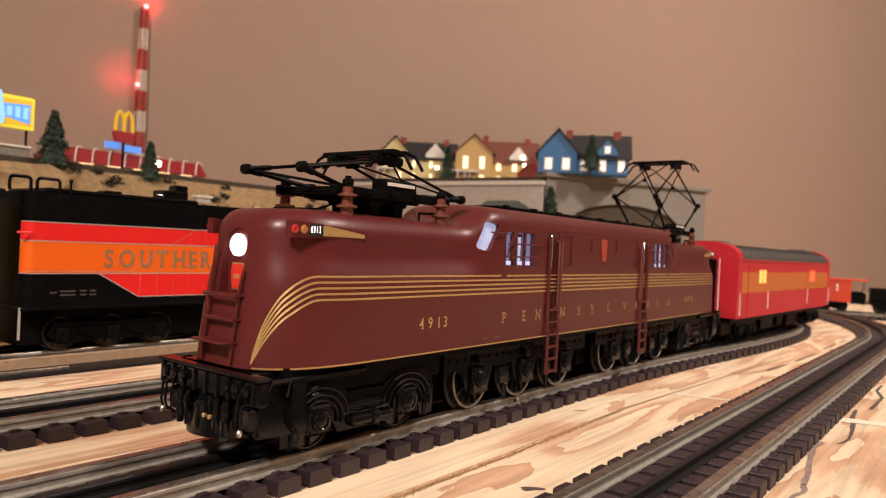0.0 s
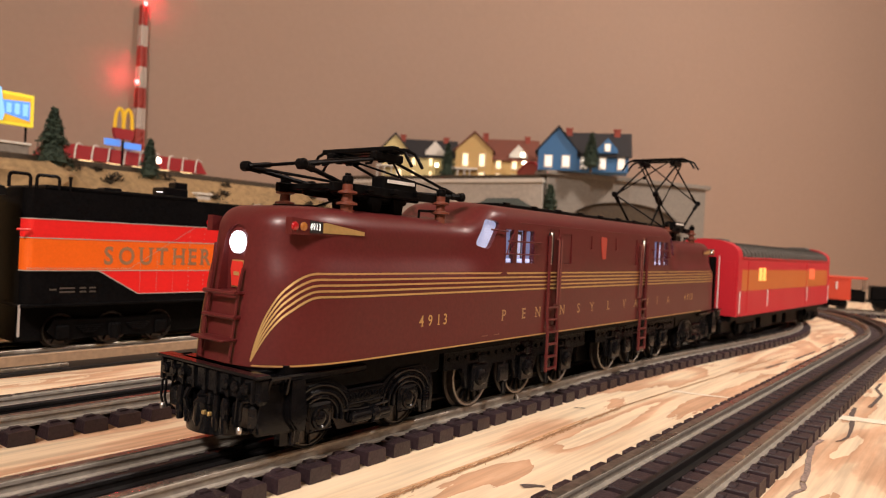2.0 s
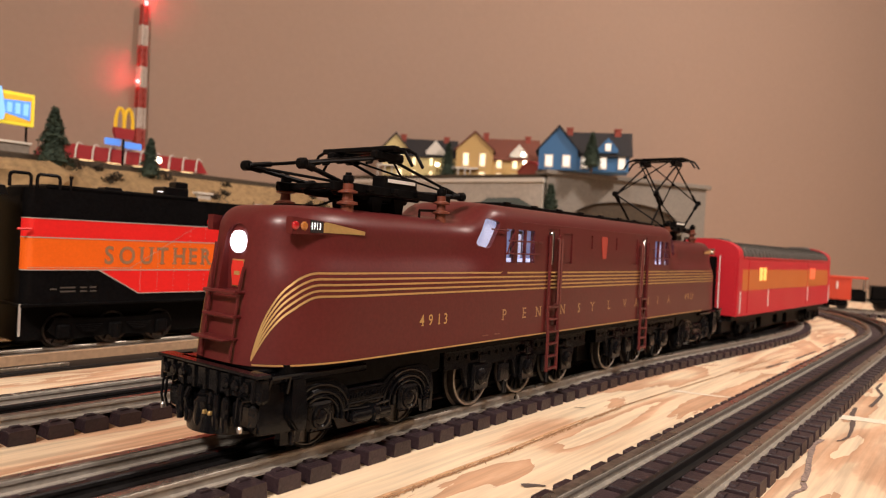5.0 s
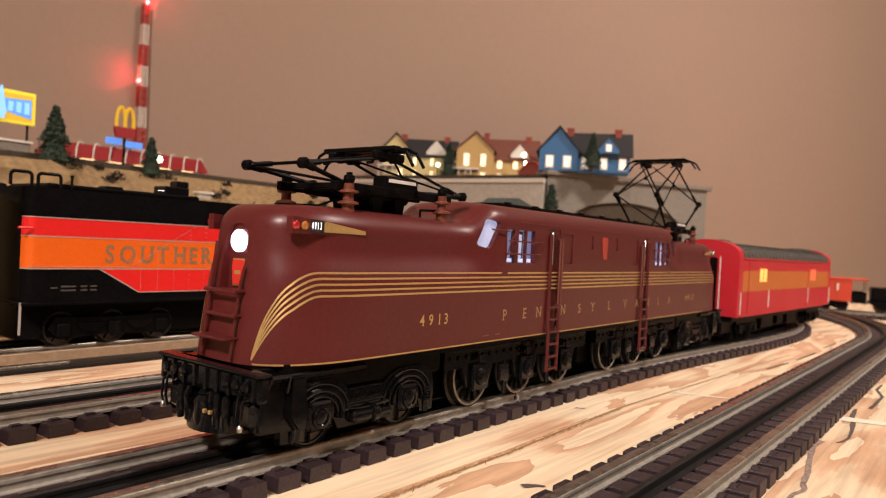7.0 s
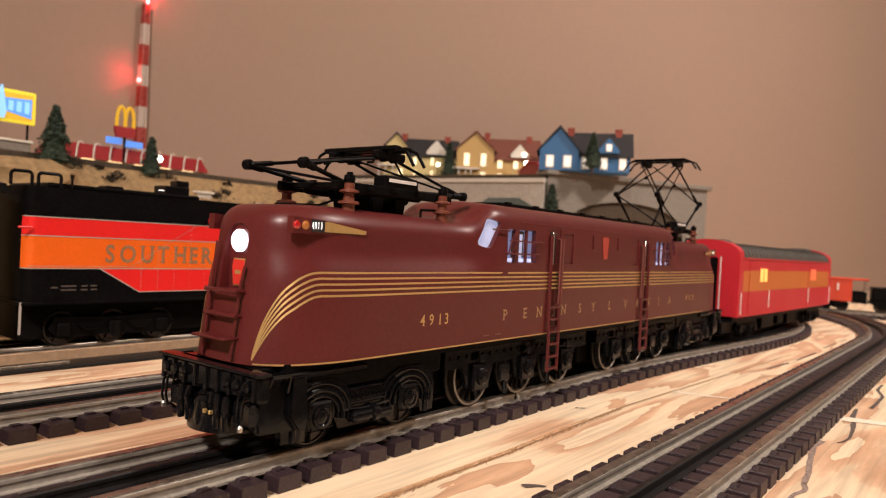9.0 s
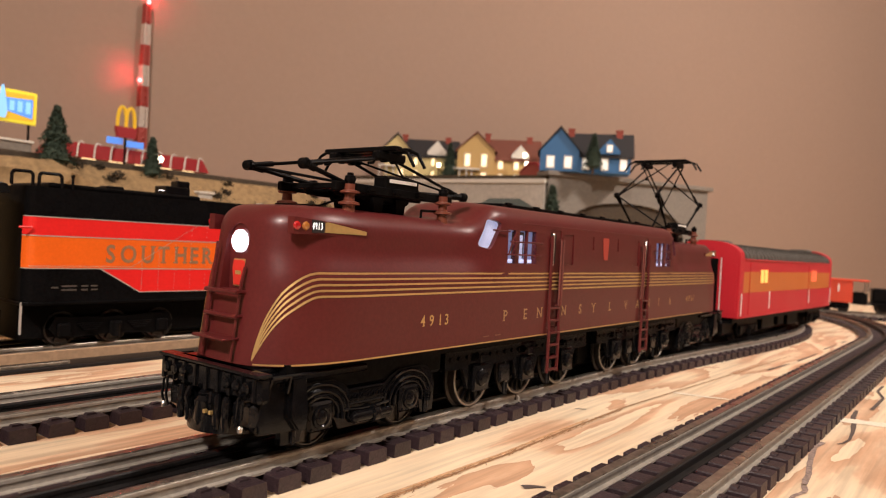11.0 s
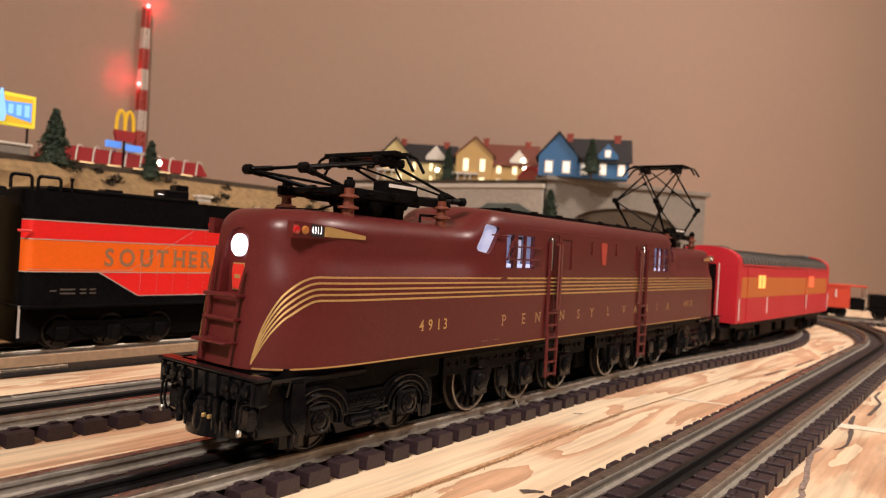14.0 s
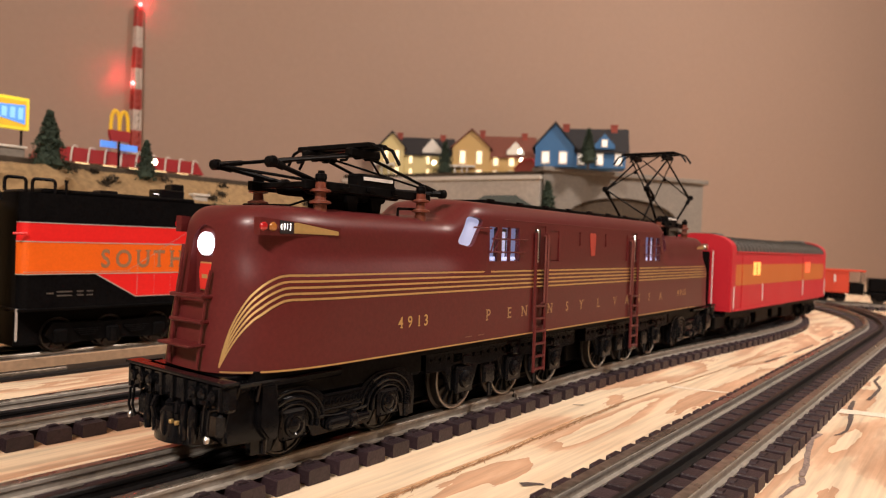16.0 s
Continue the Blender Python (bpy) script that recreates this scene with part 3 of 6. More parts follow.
def wheel(name, r, width, parent, x, y, z, spokes, label, rim=None):
    """A wheel that turns about its own y axis."""
    s = 1 if y > 0 else -1
    bm = B()
    lathe(bm, (0, 0, 0), (0, s, 0), ((-width * 0.5, r * 1.10), (-width * 0.28, r * 1.10), (-width * 0.2, r), (width * 0.5, r * 0.985), (width * 0.5, r * 0.86), (width * 0.35, r * 0.84), (width * 0.35, 0.0002)), 40)
    w = part(name, bm, M_WHEEL, parent, label, True)
    w.matrix_basis = pose(x, y, z)
    bm = B()
    for k in range(spokes):
        a = 2 * math.pi * k / spokes
        rod(bm, (0.12 * r * math.cos(a), s * width * 0.5, 0.12 * r * math.sin(a)), (0.86 * r * math.cos(a), s * width * 0.5, 0.86 * r * math.sin(a)), r * 0.05, 5)
    lathe(bm, (0, s * width * 0.3, 0), (0, s, 0), ((0, r * 0.24), (width * 0.35, r * 0.24), (width * 0.4, r * 0.15)), 16)
    part("spokes", bm, M_SOOT, w)
    bm = B()
    h = width * 0.5
    band(bm, (0, 0, 0), (0, s, 0), ((h, r * 0.985), (h + 0.0004, r * 0.970), (h + 0.0004, r * 0.925), (h, r * 0.910)))
    part("tyre", bm, rim or M_TYRE, w, "dark wheel rim" if rim else "bright wheel rim", True)
    return w


SPINNING = []


def insulator(parent, x, y, z, h):
    bm = B()
    lathe(bm, (x, y, z), (0, 0, 1), ((0, 0.0026), (h * 0.34, 0.0025), (h * 0.36, 0.0042), (h * 0.41, 0.0041), (h * 0.45, 0.0022), (h * 0.61, 0.0020),
                                    (h * 0.64, 0.0040), (h * 0.68, 0.0039), (h * 0.72, 0.0021), (h * 0.86, 0.0020)), 18)
    i = part("insulator", bm, M_INS, parent, "glossy brown ribbed insulator", True)
    bm = B()
    lathe(bm, (x, y, z + h * 0.87), (0, 0, 1), ((0, 0.0018), (h * 0.08, 0.0023), (h * 0.18, 0.0021), (h * 0.20, 0.0013), (h * 0.26, 0.0012)), 12)
    part("cap", bm, M_SOOT, i)
    return i


def joint(bm, at, r):
    """Rounded pivot boss across an arm's end."""
    x, y, z = at
    lathe(bm, (x, y - r, z), (0, 1, 0), ((0, r * 0.55), (r * 0.35, r), (r * 1.65, r), (r * 2.0, r * 0.55)), 12)


def pantograph(loco, cx, flip, up):
    """A diamond pantograph over cx; flip turns it end for end, up raises it."""
    top = 0.0890
    for dx in (-0.0275, 0.0315):
        for y in (-0.0185, 0.0185):
            insulator(loco, cx + dx, y, top - 0.0035, 0.0160)
    base = B()
    zb = top + 0.0098
    box(base, cx - 0.012, cx + 0.018, -0.0105, 0.0105, zb - 0.0050, zb + 0.0005, 0.0010)
    p = part("pantograph", base, M_SOOT, loco, "black pantograph, %s" % ("raised" if up else "folded down"))
    # spring housings and feet under the frame
    for y in (-0.0085, 0.0085):
        bm = B()
        lathe(bm, (cx - 0.026, y, zb - 0.0010), (1, 0, 0), ((0, 0.0008), (0.001, 0.0026), (0.006, 0.0030), (0.040, 0.0030), (0.046, 0.0022), (0.052, 0.0022), (0.053, 0.0008)), 12)
        part("spring_housing", bm, M_SOOT, p)
    for y in (-0.0160, 0.0160):
        bm = B()
        box(bm, cx - 0.034, cx + 0.040, y - 0.0013, y + 0.0013, zb - 0.0026, zb + 0.0012, 0.0004)
        part("frame_rail", bm, M_SOOT, p)
    for dx in (-0.0275, -0.015, 0.0, 0.015, 0.0315):
        bm = B()
        box(bm, cx + dx - 0.0016, cx + dx + 0.0016, -0.0195, 0.0195, zb - 0.0014, zb + 0.0009, 0.0003)
        part("cross_bar", bm, M_SOOT, p)
    for dx in (-0.004, 0.010):
        bm = B()
        prism(bm, [(cx + dx - 0.0016, top - 0.004), (cx + dx + 0.0016, top - 0.004), (cx + dx + 0.0034, zb - 0.003), (cx + dx - 0.0034, zb - 0.003)], "y", -0.0120, 0.0120)
        part("foot", bm, M_SOOT, p)
    if up:
        piv, kn, tx, zt = 0.020, 0.049, 0.014, zb + 0.0552
        zks = {-1: zb + 0.0242, 1: zb + 0.0242}
    else:
        piv, kn, tx, zt = 0.021, 0.0492, 0.003, 0.1154
        zks = {-1: 0.1047, 1: 0.1004}
    for s in (-1, 1):
        zk = zks[s]
        bm = B()
        for y in (-0.0165, 0.0165):
            yb = y * (0.85 if up else 0.62)
            wire(bm, [(cx + s * piv, yb, zb + 0.001), (cx + s * kn, y, zk)], 0.0009 if up else 0.00100, 8)
            mid = Vector((cx + s * piv, yb, zb + 0.001)).lerp(Vector((cx + s * kn, y, zk)), 0.78)
            rod(bm, tuple(mid), (cx + s * kn, y, zk), 0.0015)
            joint(bm, (cx + s * kn, y, zk), 0.0021)
            joint(bm, (cx + s * piv, yb, zb + 0.0006), 0.0022)
        rod(bm, (cx + s * piv, -0.012, zb + 0.001), (cx + s * kn, 0.0165, zk), 0.0006)
        part("lower_arm", bm, M_SOOT, p)
        bm = B()
        ex = cx - s * tx * 0.2 if up else cx + s * tx
        for y in (-0.0150, 0.0150):
            wire(bm, [(cx + s * kn, y, zk), (ex, y * 0.85, zt - 0.003)], 0.0007, 8)
            a, b = Vector((cx + s * kn, y, zk)), Vector((ex, y * 0.85, zt - 0.003))
            rod(bm, tuple(a), tuple(a.lerp(b, 0.22)), 0.0011)
            joint(bm, (ex, y * 0.85, zt - 0.003), 0.0017)
        rod(bm, (cx + s * kn, -0.015, zk), (cx + s * tx, 0.0125, zt - 0.002), 0.0005)
        rod(bm, (cx + s * kn, 0.015, zk), (cx + s * tx, -0.0125, zt - 0.002), 0.0005)
        if up:
            joint(bm, (cx + s * (kn + tx) / 2, 0, (zk + zt) / 2 - 0.001), 0.0014)
        part("upper_arm", bm, M_SOOT, p)
    bm = B()
    w = 0.0055 if up else 0.0034
    for dx in (-w, w):
        box(bm, cx + dx - 0.0022, cx + dx + 0.0022, -0.0215, 0.0215, zt - 0.0004, zt + 0.0018, 0.0005)
        for s in (-1, 1):
            wire(bm, [(cx + dx, s * 0.0215, zt + 0.0008), (cx + dx, s * 0.0260, zt - 0.0010), (cx + dx, s * 0.0300, zt - 0.0068)], 0.0007)
    for y in (-0.013, 0.013):
        box(bm, cx - 0.009, cx + 0.009, y - 0.0020, y + 0.0020, zt - 0.0040, zt - 0.0002, 0.0008)
        wire(bm, [(cx - 0.008, y, zt - 0.003), (cx - 0.0095, y, zt - 0.0055), (cx - 0.0125, y, zt - 0.0060)], 0.0006)
    part("contact_shoe", bm, M_SOOT, p)
    bm = B()
    box(bm, cx - 0.0060, cx + 0.0160, -0.0172, -0.0100, zb - 0.0010, zb + 0.0060, 0.0008)
    jb = part("junction_box", bm, M_SOOT, p)
    bm = B()
    box(bm, cx - 0.0035, cx + 0.0135, -0.0178, -0.0170, zb + 0.0034, zb + 0.0048)
    part("plate", bm, M_WHITE, jb, "small white label plate")
    # thin bus bar on the hood
    bm = B()
    wire(bm, [(cx + flip * -0.052, -0.004, top - 0.004), (cx + flip * -0.051, -0.004, top + 0.0004), (cx + flip * -0.030, -0.004, top + 0.0014), (cx + flip * -0.010, -0.004, zb - 0.002)], 0.0005)
    part("bus_bar", bm, M_SOOT, p)
    bm = B()
    wire(bm, [(cx + 0.018, -0.017, top - 0.004), (cx + 0.0182, -0.017, top + 0.0030), (cx + 0.030, -0.0165, top + 0.0034)], 0.0006)
    part("bus_bar", bm, M_SOOT, p)
    return p


def rung_ladder(loco, x0, x1, z0, z1, flip):
    bm = B()
    y = -0.0325
    for x in (x0, x1):
        wire(bm, [(x * flip, y, z0), (x * flip, y, ZB + 0.002), (x * flip, -side_y(x, 0.06) - 0.0010, ZB + 0.010), (x * flip, -side_y(x, z1) - 0.0010, z1)], 0.0009)
    z = z0 + 0.0015
    while z < z1 - 0.036:
        yy = y if z < ZB + 0.004 else -0.0318
        box(bm, min(x0, x1) if flip > 0 else -max(x0, x1), max(x0, x1) if flip > 0 else -min(x0, x1), yy - 0.0008, yy + 0.0012, z - 0.0005, z + 0.0005)
        z += 0.0066
    return part("ladder", bm, M_TUSC, loco, "maroon side ladder")


def pilot(loco, flip):
    """Black end frame with coupler, steps and pilot plate."""
    def bx(a, b, y0, y1, z0, z1, bev=0.0005):
        bm = B()
        return box(bm, *sorted((a * flip, b * flip)), y0, y1, z0, z1, bev)
    p = part("pilot", bx(-0.2580, -0.2525, -0.0295, 0.0295, 0.0215, 0.0312, 0.0014), M_BLACK, loco, "glossy black cast pilot beam", True)
    p.matrix_basis = pose(0.0040 * flip, 0, 0)
    part("pilot_floor", bx(-0.2560, -0.2050, -0.0275, 0.0275, 0.0272, 0.0300, 0.0006), M_BLACK, p)
    part("deck", bx(-0.2555, -0.2300, -0.0215, 0.0215, 0.0300, 0.0316, 0.0003), M_BLACK, p, "black pilot deck")
    for y in (-0.0240, -0.0185, -0.0130, 0.0130, 0.0185, 0.0240):
        bm = B()
        lathe(bm, (-0.2580 * flip, y, 0.0268), (-flip, 0, 0), ((0, 0.0020), (0.0016, 0.0020), (0.0022, 0.0012)), 12)
        part("bolt", bm, M_BLACK, p)
    part("beam_lip", bx(-0.2592, -0.2530, -0.0300, 0.0300, 0.0303, 0.0316, 0.0004), M_BLACK, p, "", True)
    for k in range(9):
        y = -0.0272 + k * 0.0068
        part("rib", bx(-0.2590, -0.2574, y - 0.0007, y + 0.0007, 0.0222, 0.0304, 0.0003), M_BLACK, p)
    for s in (-1, 1):
        part("step_box", bx(-0.2570, -0.2470, s * 0.0190 - 0.0065, s * 0.0190 + 0.0065, 0.0110, 0.0220, 0.0022), M_BLACK, p, "", True)
        bm = B()
        out = [(-0.2545, 0.0280), (-0.2545, 0.0165), (-0.2560, 0.0105), (-0.2400, 0.0095), (-0.2360, 0.0125), (-0.2350, 0.0290)]
        prism(bm, [(x * flip, z) for x, z in out], "y", *sorted((s * 0.0235, s * 0.0268)))
        bmesh.ops.bevel(bm, geom=list(bm.edges), offset=0.0009, segments=2, affect="EDGES")
        part("step_plate", bm, M_BLACK, p, "", True)
        bm = B()
        prism(bm, [(x * flip, z) for x, z in ((-0.2440, 0.0290), (-0.2440, 0.0150), (-0.2400, 0.0098), (-0.2360, 0.0098), (-0.2360, 0.0160), (-0.2370, 0.0290))], "y", *sorted((s * 0.0262, s * 0.0290)))
        bmesh.ops.bevel(bm, geom=list(bm.edges), offset=0.0007, segments=2, affect="EDGES")
        part("bracket", bm, M_BLACK, p, "", True)
        for q, zz in ((0.0240, 0.0225), (0.0215, 0.0235)):
            bm = B()
            wire(bm, [(-0.2565 * flip, s * q, zz), (-0.2600 * flip, s * q, zz), (-0.2605 * flip, s * q, 0.0165), (-0.2600 * flip, s * (q - 0.001), 0.0130)], 0.0005)
            part("grab_iron", bm, M_BLACK, p)
        bm = B()
        wire(bm, [(-0.2530 * flip, s * 0.0270, 0.0240), (-0.2530 * flip, s * 0.0295, 0.0300), (-0.2450 * flip, s * 0.0295, 0.0300), (-0.2450 * flip, s * 0.0280, 0.0240)], 0.0007)
        part("hand_rail", bm, M_BLACK, p)
        bm = B()
        wire(bm, [(-0.2600 * flip, s * 0.0065, 0.0225), (-0.2610 * flip, s * 0.0075, 0.0190), (-0.2600 * flip, s * 0.0070, 0.0150)], 0.0009)
        part("air_hose", bm, M_BLACK, p)
        bm = B()
        lathe(bm, (-0.2602 * flip, s * 0.0232, 0.0120), (0, 0, 1), ((0, 0.0008), (0.0014, 0.0010), (0.0022, 0.0005)), 10)
        part("hose_end", bm, M_STEEL, p, "bright hose end", True)
    bm = B()
    angs = [radians(k) for k in range(-72, 73, 12)]
    outer = [(-0.2455 - 0.0165 * math.cos(a), 0.0165 * math.sin(a)) for a in angs]
    inner = [(-0.2455 - 0.0140 * math.cos(a), 0.0140 * math.sin(a)) for a in angs[::-1]]
    prism(bm, [(x * flip, y) for x, y in outer + inner], "z", 0.0084, 0.0150)
    part("plow", bm, M_BLACK, p, "curved black pilot plow", True)
    for y in (-0.0135, -0.0085, 0.0085, 0.0135):
        bm = B()
        lathe(bm, (-0.2590 * flip, y, 0.0100), (0, 0, 1), ((0, 0.0012), (0.0030, 0.0016), (0.0105, 0.0016), (0.0120, 0.0010)), 10)
        part("air_tank", bm, M_BLACK, p, "", True)
    part("coupler_box", bx(-0.2580, -0.2480, -0.0062, 0.0062, 0.0120, 0.0215, 0.0014), M_BLACK, p, "", True)
    bm = B()
    lathe(bm, (-0.2592 * flip, -0.0010, 0.0095), (0, 0, 1), ((0, 0.0024), (0.0030, 0.0034), (0.0095, 0.0034), (0.0110, 0.0020)), 16)
    part("coupler", bm, M_BLACK, p, "black knuckle coupler", True)
    for y in (-0.0080, -0.0048):
        part("coupler_pin", bx(-0.2620, -0.2606, y - 0.0006, y + 0.0006, 0.0152, 0.0166, 0.0002), M_GOLD, p, "bare brass coupler pin")
    return p


def lead_truck(loco, cx, flip):
    """Cast side frames arched over two axles, with slots, ribs, springs, journal boxes and a brake cylinder."""
    hx, za = 0.0247, 0.0133
    bm = B()
    for s in (-1, 1):
        y0, y1 = sorted((s * 0.0222, s * 0.0252))
        hump = [(-0.0172, 0.0050), (-0.0176, 0.0165), (-0.0160, 0.0212), (-0.0125, 0.0246), (-0.0075, 0.0258), (0.0060, 0.0254), (0.0115, 0.0232), (0.0150, 0.0205)]
        out = [(-hx + x, z) for x, z in hump] + [(hx - x, z) for x, z in hump[::-1]]
        out += [(hx + 0.0090, 0.0050), (hx + 0.0075, 0.0105), (hx - 0.0075, 0.0105), (hx - 0.0100, 0.0062), (-hx + 0.0100, 0.0062), (-hx + 0.0075, 0.0105), (-hx - 0.0075, 0.0105), (-hx - 0.0090, 0.0050)]
        prism(bm, [(cx + x, z) for x, z in out], "y", y0, y1)
        for a, e in ((-hx, -1), (hx, 1)):
            for rr, th, lift in ((0.0150, 0.0006, 0.0254), (0.0118, 0.0007, 0.0257), (0.0092, 0.0005, 0.0258)):
                wire(bm, [(cx + a + rr * math.cos(q), s * lift, za - 0.001 + rr * 0.80 * math.sin(q)) for q in [math.pi * (k / 12 * 1.16 - 0.08) for k in range(13)]], th, 6)
            box(bm, cx + a - 0.0062, cx + a + 0.0062, *sorted((s * 0.0246, s * 0.0268)), za - 0.0062, za + 0.0050, 0.0012)
            box(bm, cx + a - 0.0070, cx + a + 0.0070, *sorted((s * 0.0248, s * 0.0262)), za + 0.0062, za + 0.0074, 0.0005)
            lathe(bm, (cx + a, s * 0.0266, za - 0.0008), (0, s, 0), ((0, 0.0044), (0.0008, 0.0043), (0.0010, 0.0034), (0.0005, 0.0028), (0.0012, 0.0018), (0.0015, 0.0006)), 18)
            for dx, dz in ((-0.0048, -0.0048), (0.0048, -0.0048), (-0.0048, 0.0036), (0.0048, 0.0036)):
                lathe(bm, (cx + a + dx, s * 0.0267, za + dz), (0, s, 0), ((0, 0.0006), (0.0006, 0.0004)), 6)
            for k in range(5):
                lathe(bm, (cx + a + e * 0.0122, s * 0.0256, 0.0098 + k * 0.0013), (0, 0, 1), ((0, 0.0013), (0.0004, 0.0017), (0.0008, 0.0013)), 8)
            lathe(bm, (cx + a + e * 0.0122, s * 0.0254, 0.0048), (0, 0, 1), ((0, 0.0010), (0.0050, 0.0012)), 8)
        # pierced beam between the axles
        box(bm, cx - 0.0100, cx + 0.0100, *sorted((s * 0.0250, s * 0.0258)), 0.0196, 0.0208, 0.0003)
        box(bm, cx - 0.0110, cx + 0.0110, *sorted((s * 0.0250, s * 0.0258)), 0.0142, 0.0152, 0.0003)
        for k in range(7):
            band(bm, (cx - 0.0090 + k * 0.0030, s * 0.0251, 0.0174), (0, s, 0), ((0, 0.0013), (0.0006, 0.0012), (0.0006, 0.0008), (0, 0.0008)), 8)
        lathe(bm, (cx - 0.0090, s * 0.0264, 0.0096), (1, 0, 0), ((0, 0.0012), (0.001, 0.0024), (0.0100, 0.0024), (0.0104, 0.0034), (0.0130, 0.0034), (0.0134, 0.0018), (0.021, 0.0016), (0.022, 0.0008)), 14)
        lathe(bm, (cx + 0.0030, s * 0.0272, 0.0100), (0, s, 0), ((0, 0.0030), (0.0008, 0.0030), (0.0012, 0.0016), (0.0016, 0.0008)), 12)
        wire(bm, [(cx - 0.0125, s * 0.0256, 0.0130), (cx - 0.004, s * 0.0260, 0.0122), (cx + 0.004, s * 0.0260, 0.0122), (cx + 0.0125, s * 0.0256, 0.0130)], 0.0006, 6)
    box(bm, cx - 0.028, cx + 0.028, -0.0222, 0.0222, 0.0140, 0.0170)
    t = part("lead_truck", bm, M_CAST, loco, "glossy black leading truck frame", True)
    for a in (-hx, hx):
        for y in (-0.0180, 0.0180):
            SPINNING.append((wheel("truck_wheel", 0.0118, 0.0050, t, cx + a, y, 0.0118, 8, "dark metal truck wheel", M_SOOT), 0.0118))
    return t


def drive_frame(loco, xs):
    lo, hi = min(xs) - 0.027, max(xs) + 0.027
    bm = B()
    for s in (-1, 1):
        y0, y1 = sorted((s * 0.0222, s * 0.0246))
        out = [(lo, 0.0285), (lo, 0.0205)]
        for x in xs:
            out += [(x - 0.013, 0.0200), (x - 0.0085, 0.0100), (x + 0.0085, 0.0100), (x + 0.013, 0.0200)]
        out += [(hi, 0.0205), (hi, 0.0285)]
        prism(bm, out, "y", y0, y1)
        for x in xs:
            box(bm, x - 0.0065, x + 0.0065, *sorted((s * 0.0245, s * 0.0268)), 0.0085, 0.0215, 0.0008)
            lathe(bm, (x, s * 0.0266, 0.0150), (0, s, 0), ((0, 0.0042), (0.0012, 0.0040), (0.0022, 0.0026)), 14)
            box(bm, x - 0.0030, x + 0.0030, *sorted((s * 0.0266, s * 0.0278)), 0.0222, 0.0262, 0.0004)
        for a, b in zip(xs, xs[1:]):
            m = (a + b) / 2
            box(bm, m - 0.0045, m + 0.0045, *sorted((s * 0.0240, s * 0.0262)), 0.0100, 0.0190, 0.0008)
            rod(bm, (m, s * 0.0262, 0.0040), (m, s * 0.0262, 0.0100), 0.0012)
        x = lo + 0.004
        while x < hi - 0.004:
            lathe(bm, (x, s * 0.0246, 0.0252), (0, s, 0), ((0, 0.0010), (0.0007, 0.0008)), 8)
            x += 0.0065
    box(bm, lo, hi, -0.0222, 0.0222, 0.0200, 0.0318)
    f = part("drive_frame", bm, M_BLACK, loco, "black driving truck frame with journal boxes")
    for x in xs:
        for y in (-0.0182, 0.0182):
            SPINNING.append((wheel("driving_wheel", 0.0148, 0.0050, f, x, y, 0.0148, 14, "spoked driving wheel with bright rim"), 0.0148))
    return f


def number_board(loco, flip, sgn):
    """Straight pod on the hood's shoulder: red marker, amber lamp, lit number and gold taper."""
    x0, x1, y0, y1 = -0.2396, -0.2045, 0.0251, 0.0268
    def y_at(x):
        return y0 + (y1 - y0) * (x - x0) / (x1 - x0)
    def plate(pts, off, thick):
        bm = B()
        fr = [bm.verts.new((x * flip, sgn * (y_at(x) + off + thick), z)) for x, z in pts]
        bk = [bm.verts.new((x * flip, sgn * (y_at(x) + off), z)) for x, z in pts]
        bm.faces.new(fr)
        bm.faces.new(bk[::-1])
        for k in range(len(pts)):
            j = (k + 1) % len(pts)
            bm.faces.new((fr[k], fr[j], bk[j], bk[k]))
        return bm
    b = part("number_board", plate([(x0, 0.0788), (x1, 0.0788), (x1, 0.0822), (x0, 0.0848)], -0.0034, 0.0034), M_TUSC, loco)
    part("gold_taper", plate([(-0.2258, 0.0797), (-0.2056, 0.0795), (-0.2056, 0.0809), (-0.2246, 0.0835), (-0.2258, 0.0832)], 0.0, 0.0003), M_GOLD, b, "gold painted taper")
    part("number_backing", plate([(-0.2318, 0.0795), (-0.2262, 0.0795), (-0.2262, 0.0836), (-0.2318, 0.0841)], 0.0, 0.0003), M_DARK, b)
    if sgn < 0:
        bm = B()
        for k, ch in enumerate("4913"):
            vs, fs = text_mesh(ch, 0.0036)
            xa = -0.2320 + 0.00125 * k if flip > 0 else 0.2266 + 0.00125 * k
            made = [bm.verts.new((xa + v[0] * 0.50, -(y_at(-abs(xa)) + 0.0006), 0.0806 + v[1])) for v in vs]
            for f in fs:
                bm.faces.new([made[i] for i in f])
        part("lit_number", bm, M_NUM, b, "glowing white number")
    for x, m, nm in ((-0.2383, M_REDL, "red_marker_lens"), (-0.2345, M_AMBL, "amber_lens")):
        bm = B()
        lathe(bm, (x * flip, sgn * (y_at(x) - 0.0002), 0.0817), (0, sgn, 0), ((0, 0.0016), (0.0004, 0.0016), (0.0009, 0.0012), (0.0011, 0.0004)), 14)
        part(nm, bm, m, b, "round glass lens", True)
    bm = B()
    lathe(bm, ((x0 + 0.0003) * flip, sgn * (y0 - 0.0025), 0.0817), (-flip, 0, 0), ((0, 0.0019), (0.0012, 0.0018), (0.0018, 0.0006)), 14)
    if flip < 0:
        part("front_lens", bm, M_NUM, b, "round end lens", True)
    return b


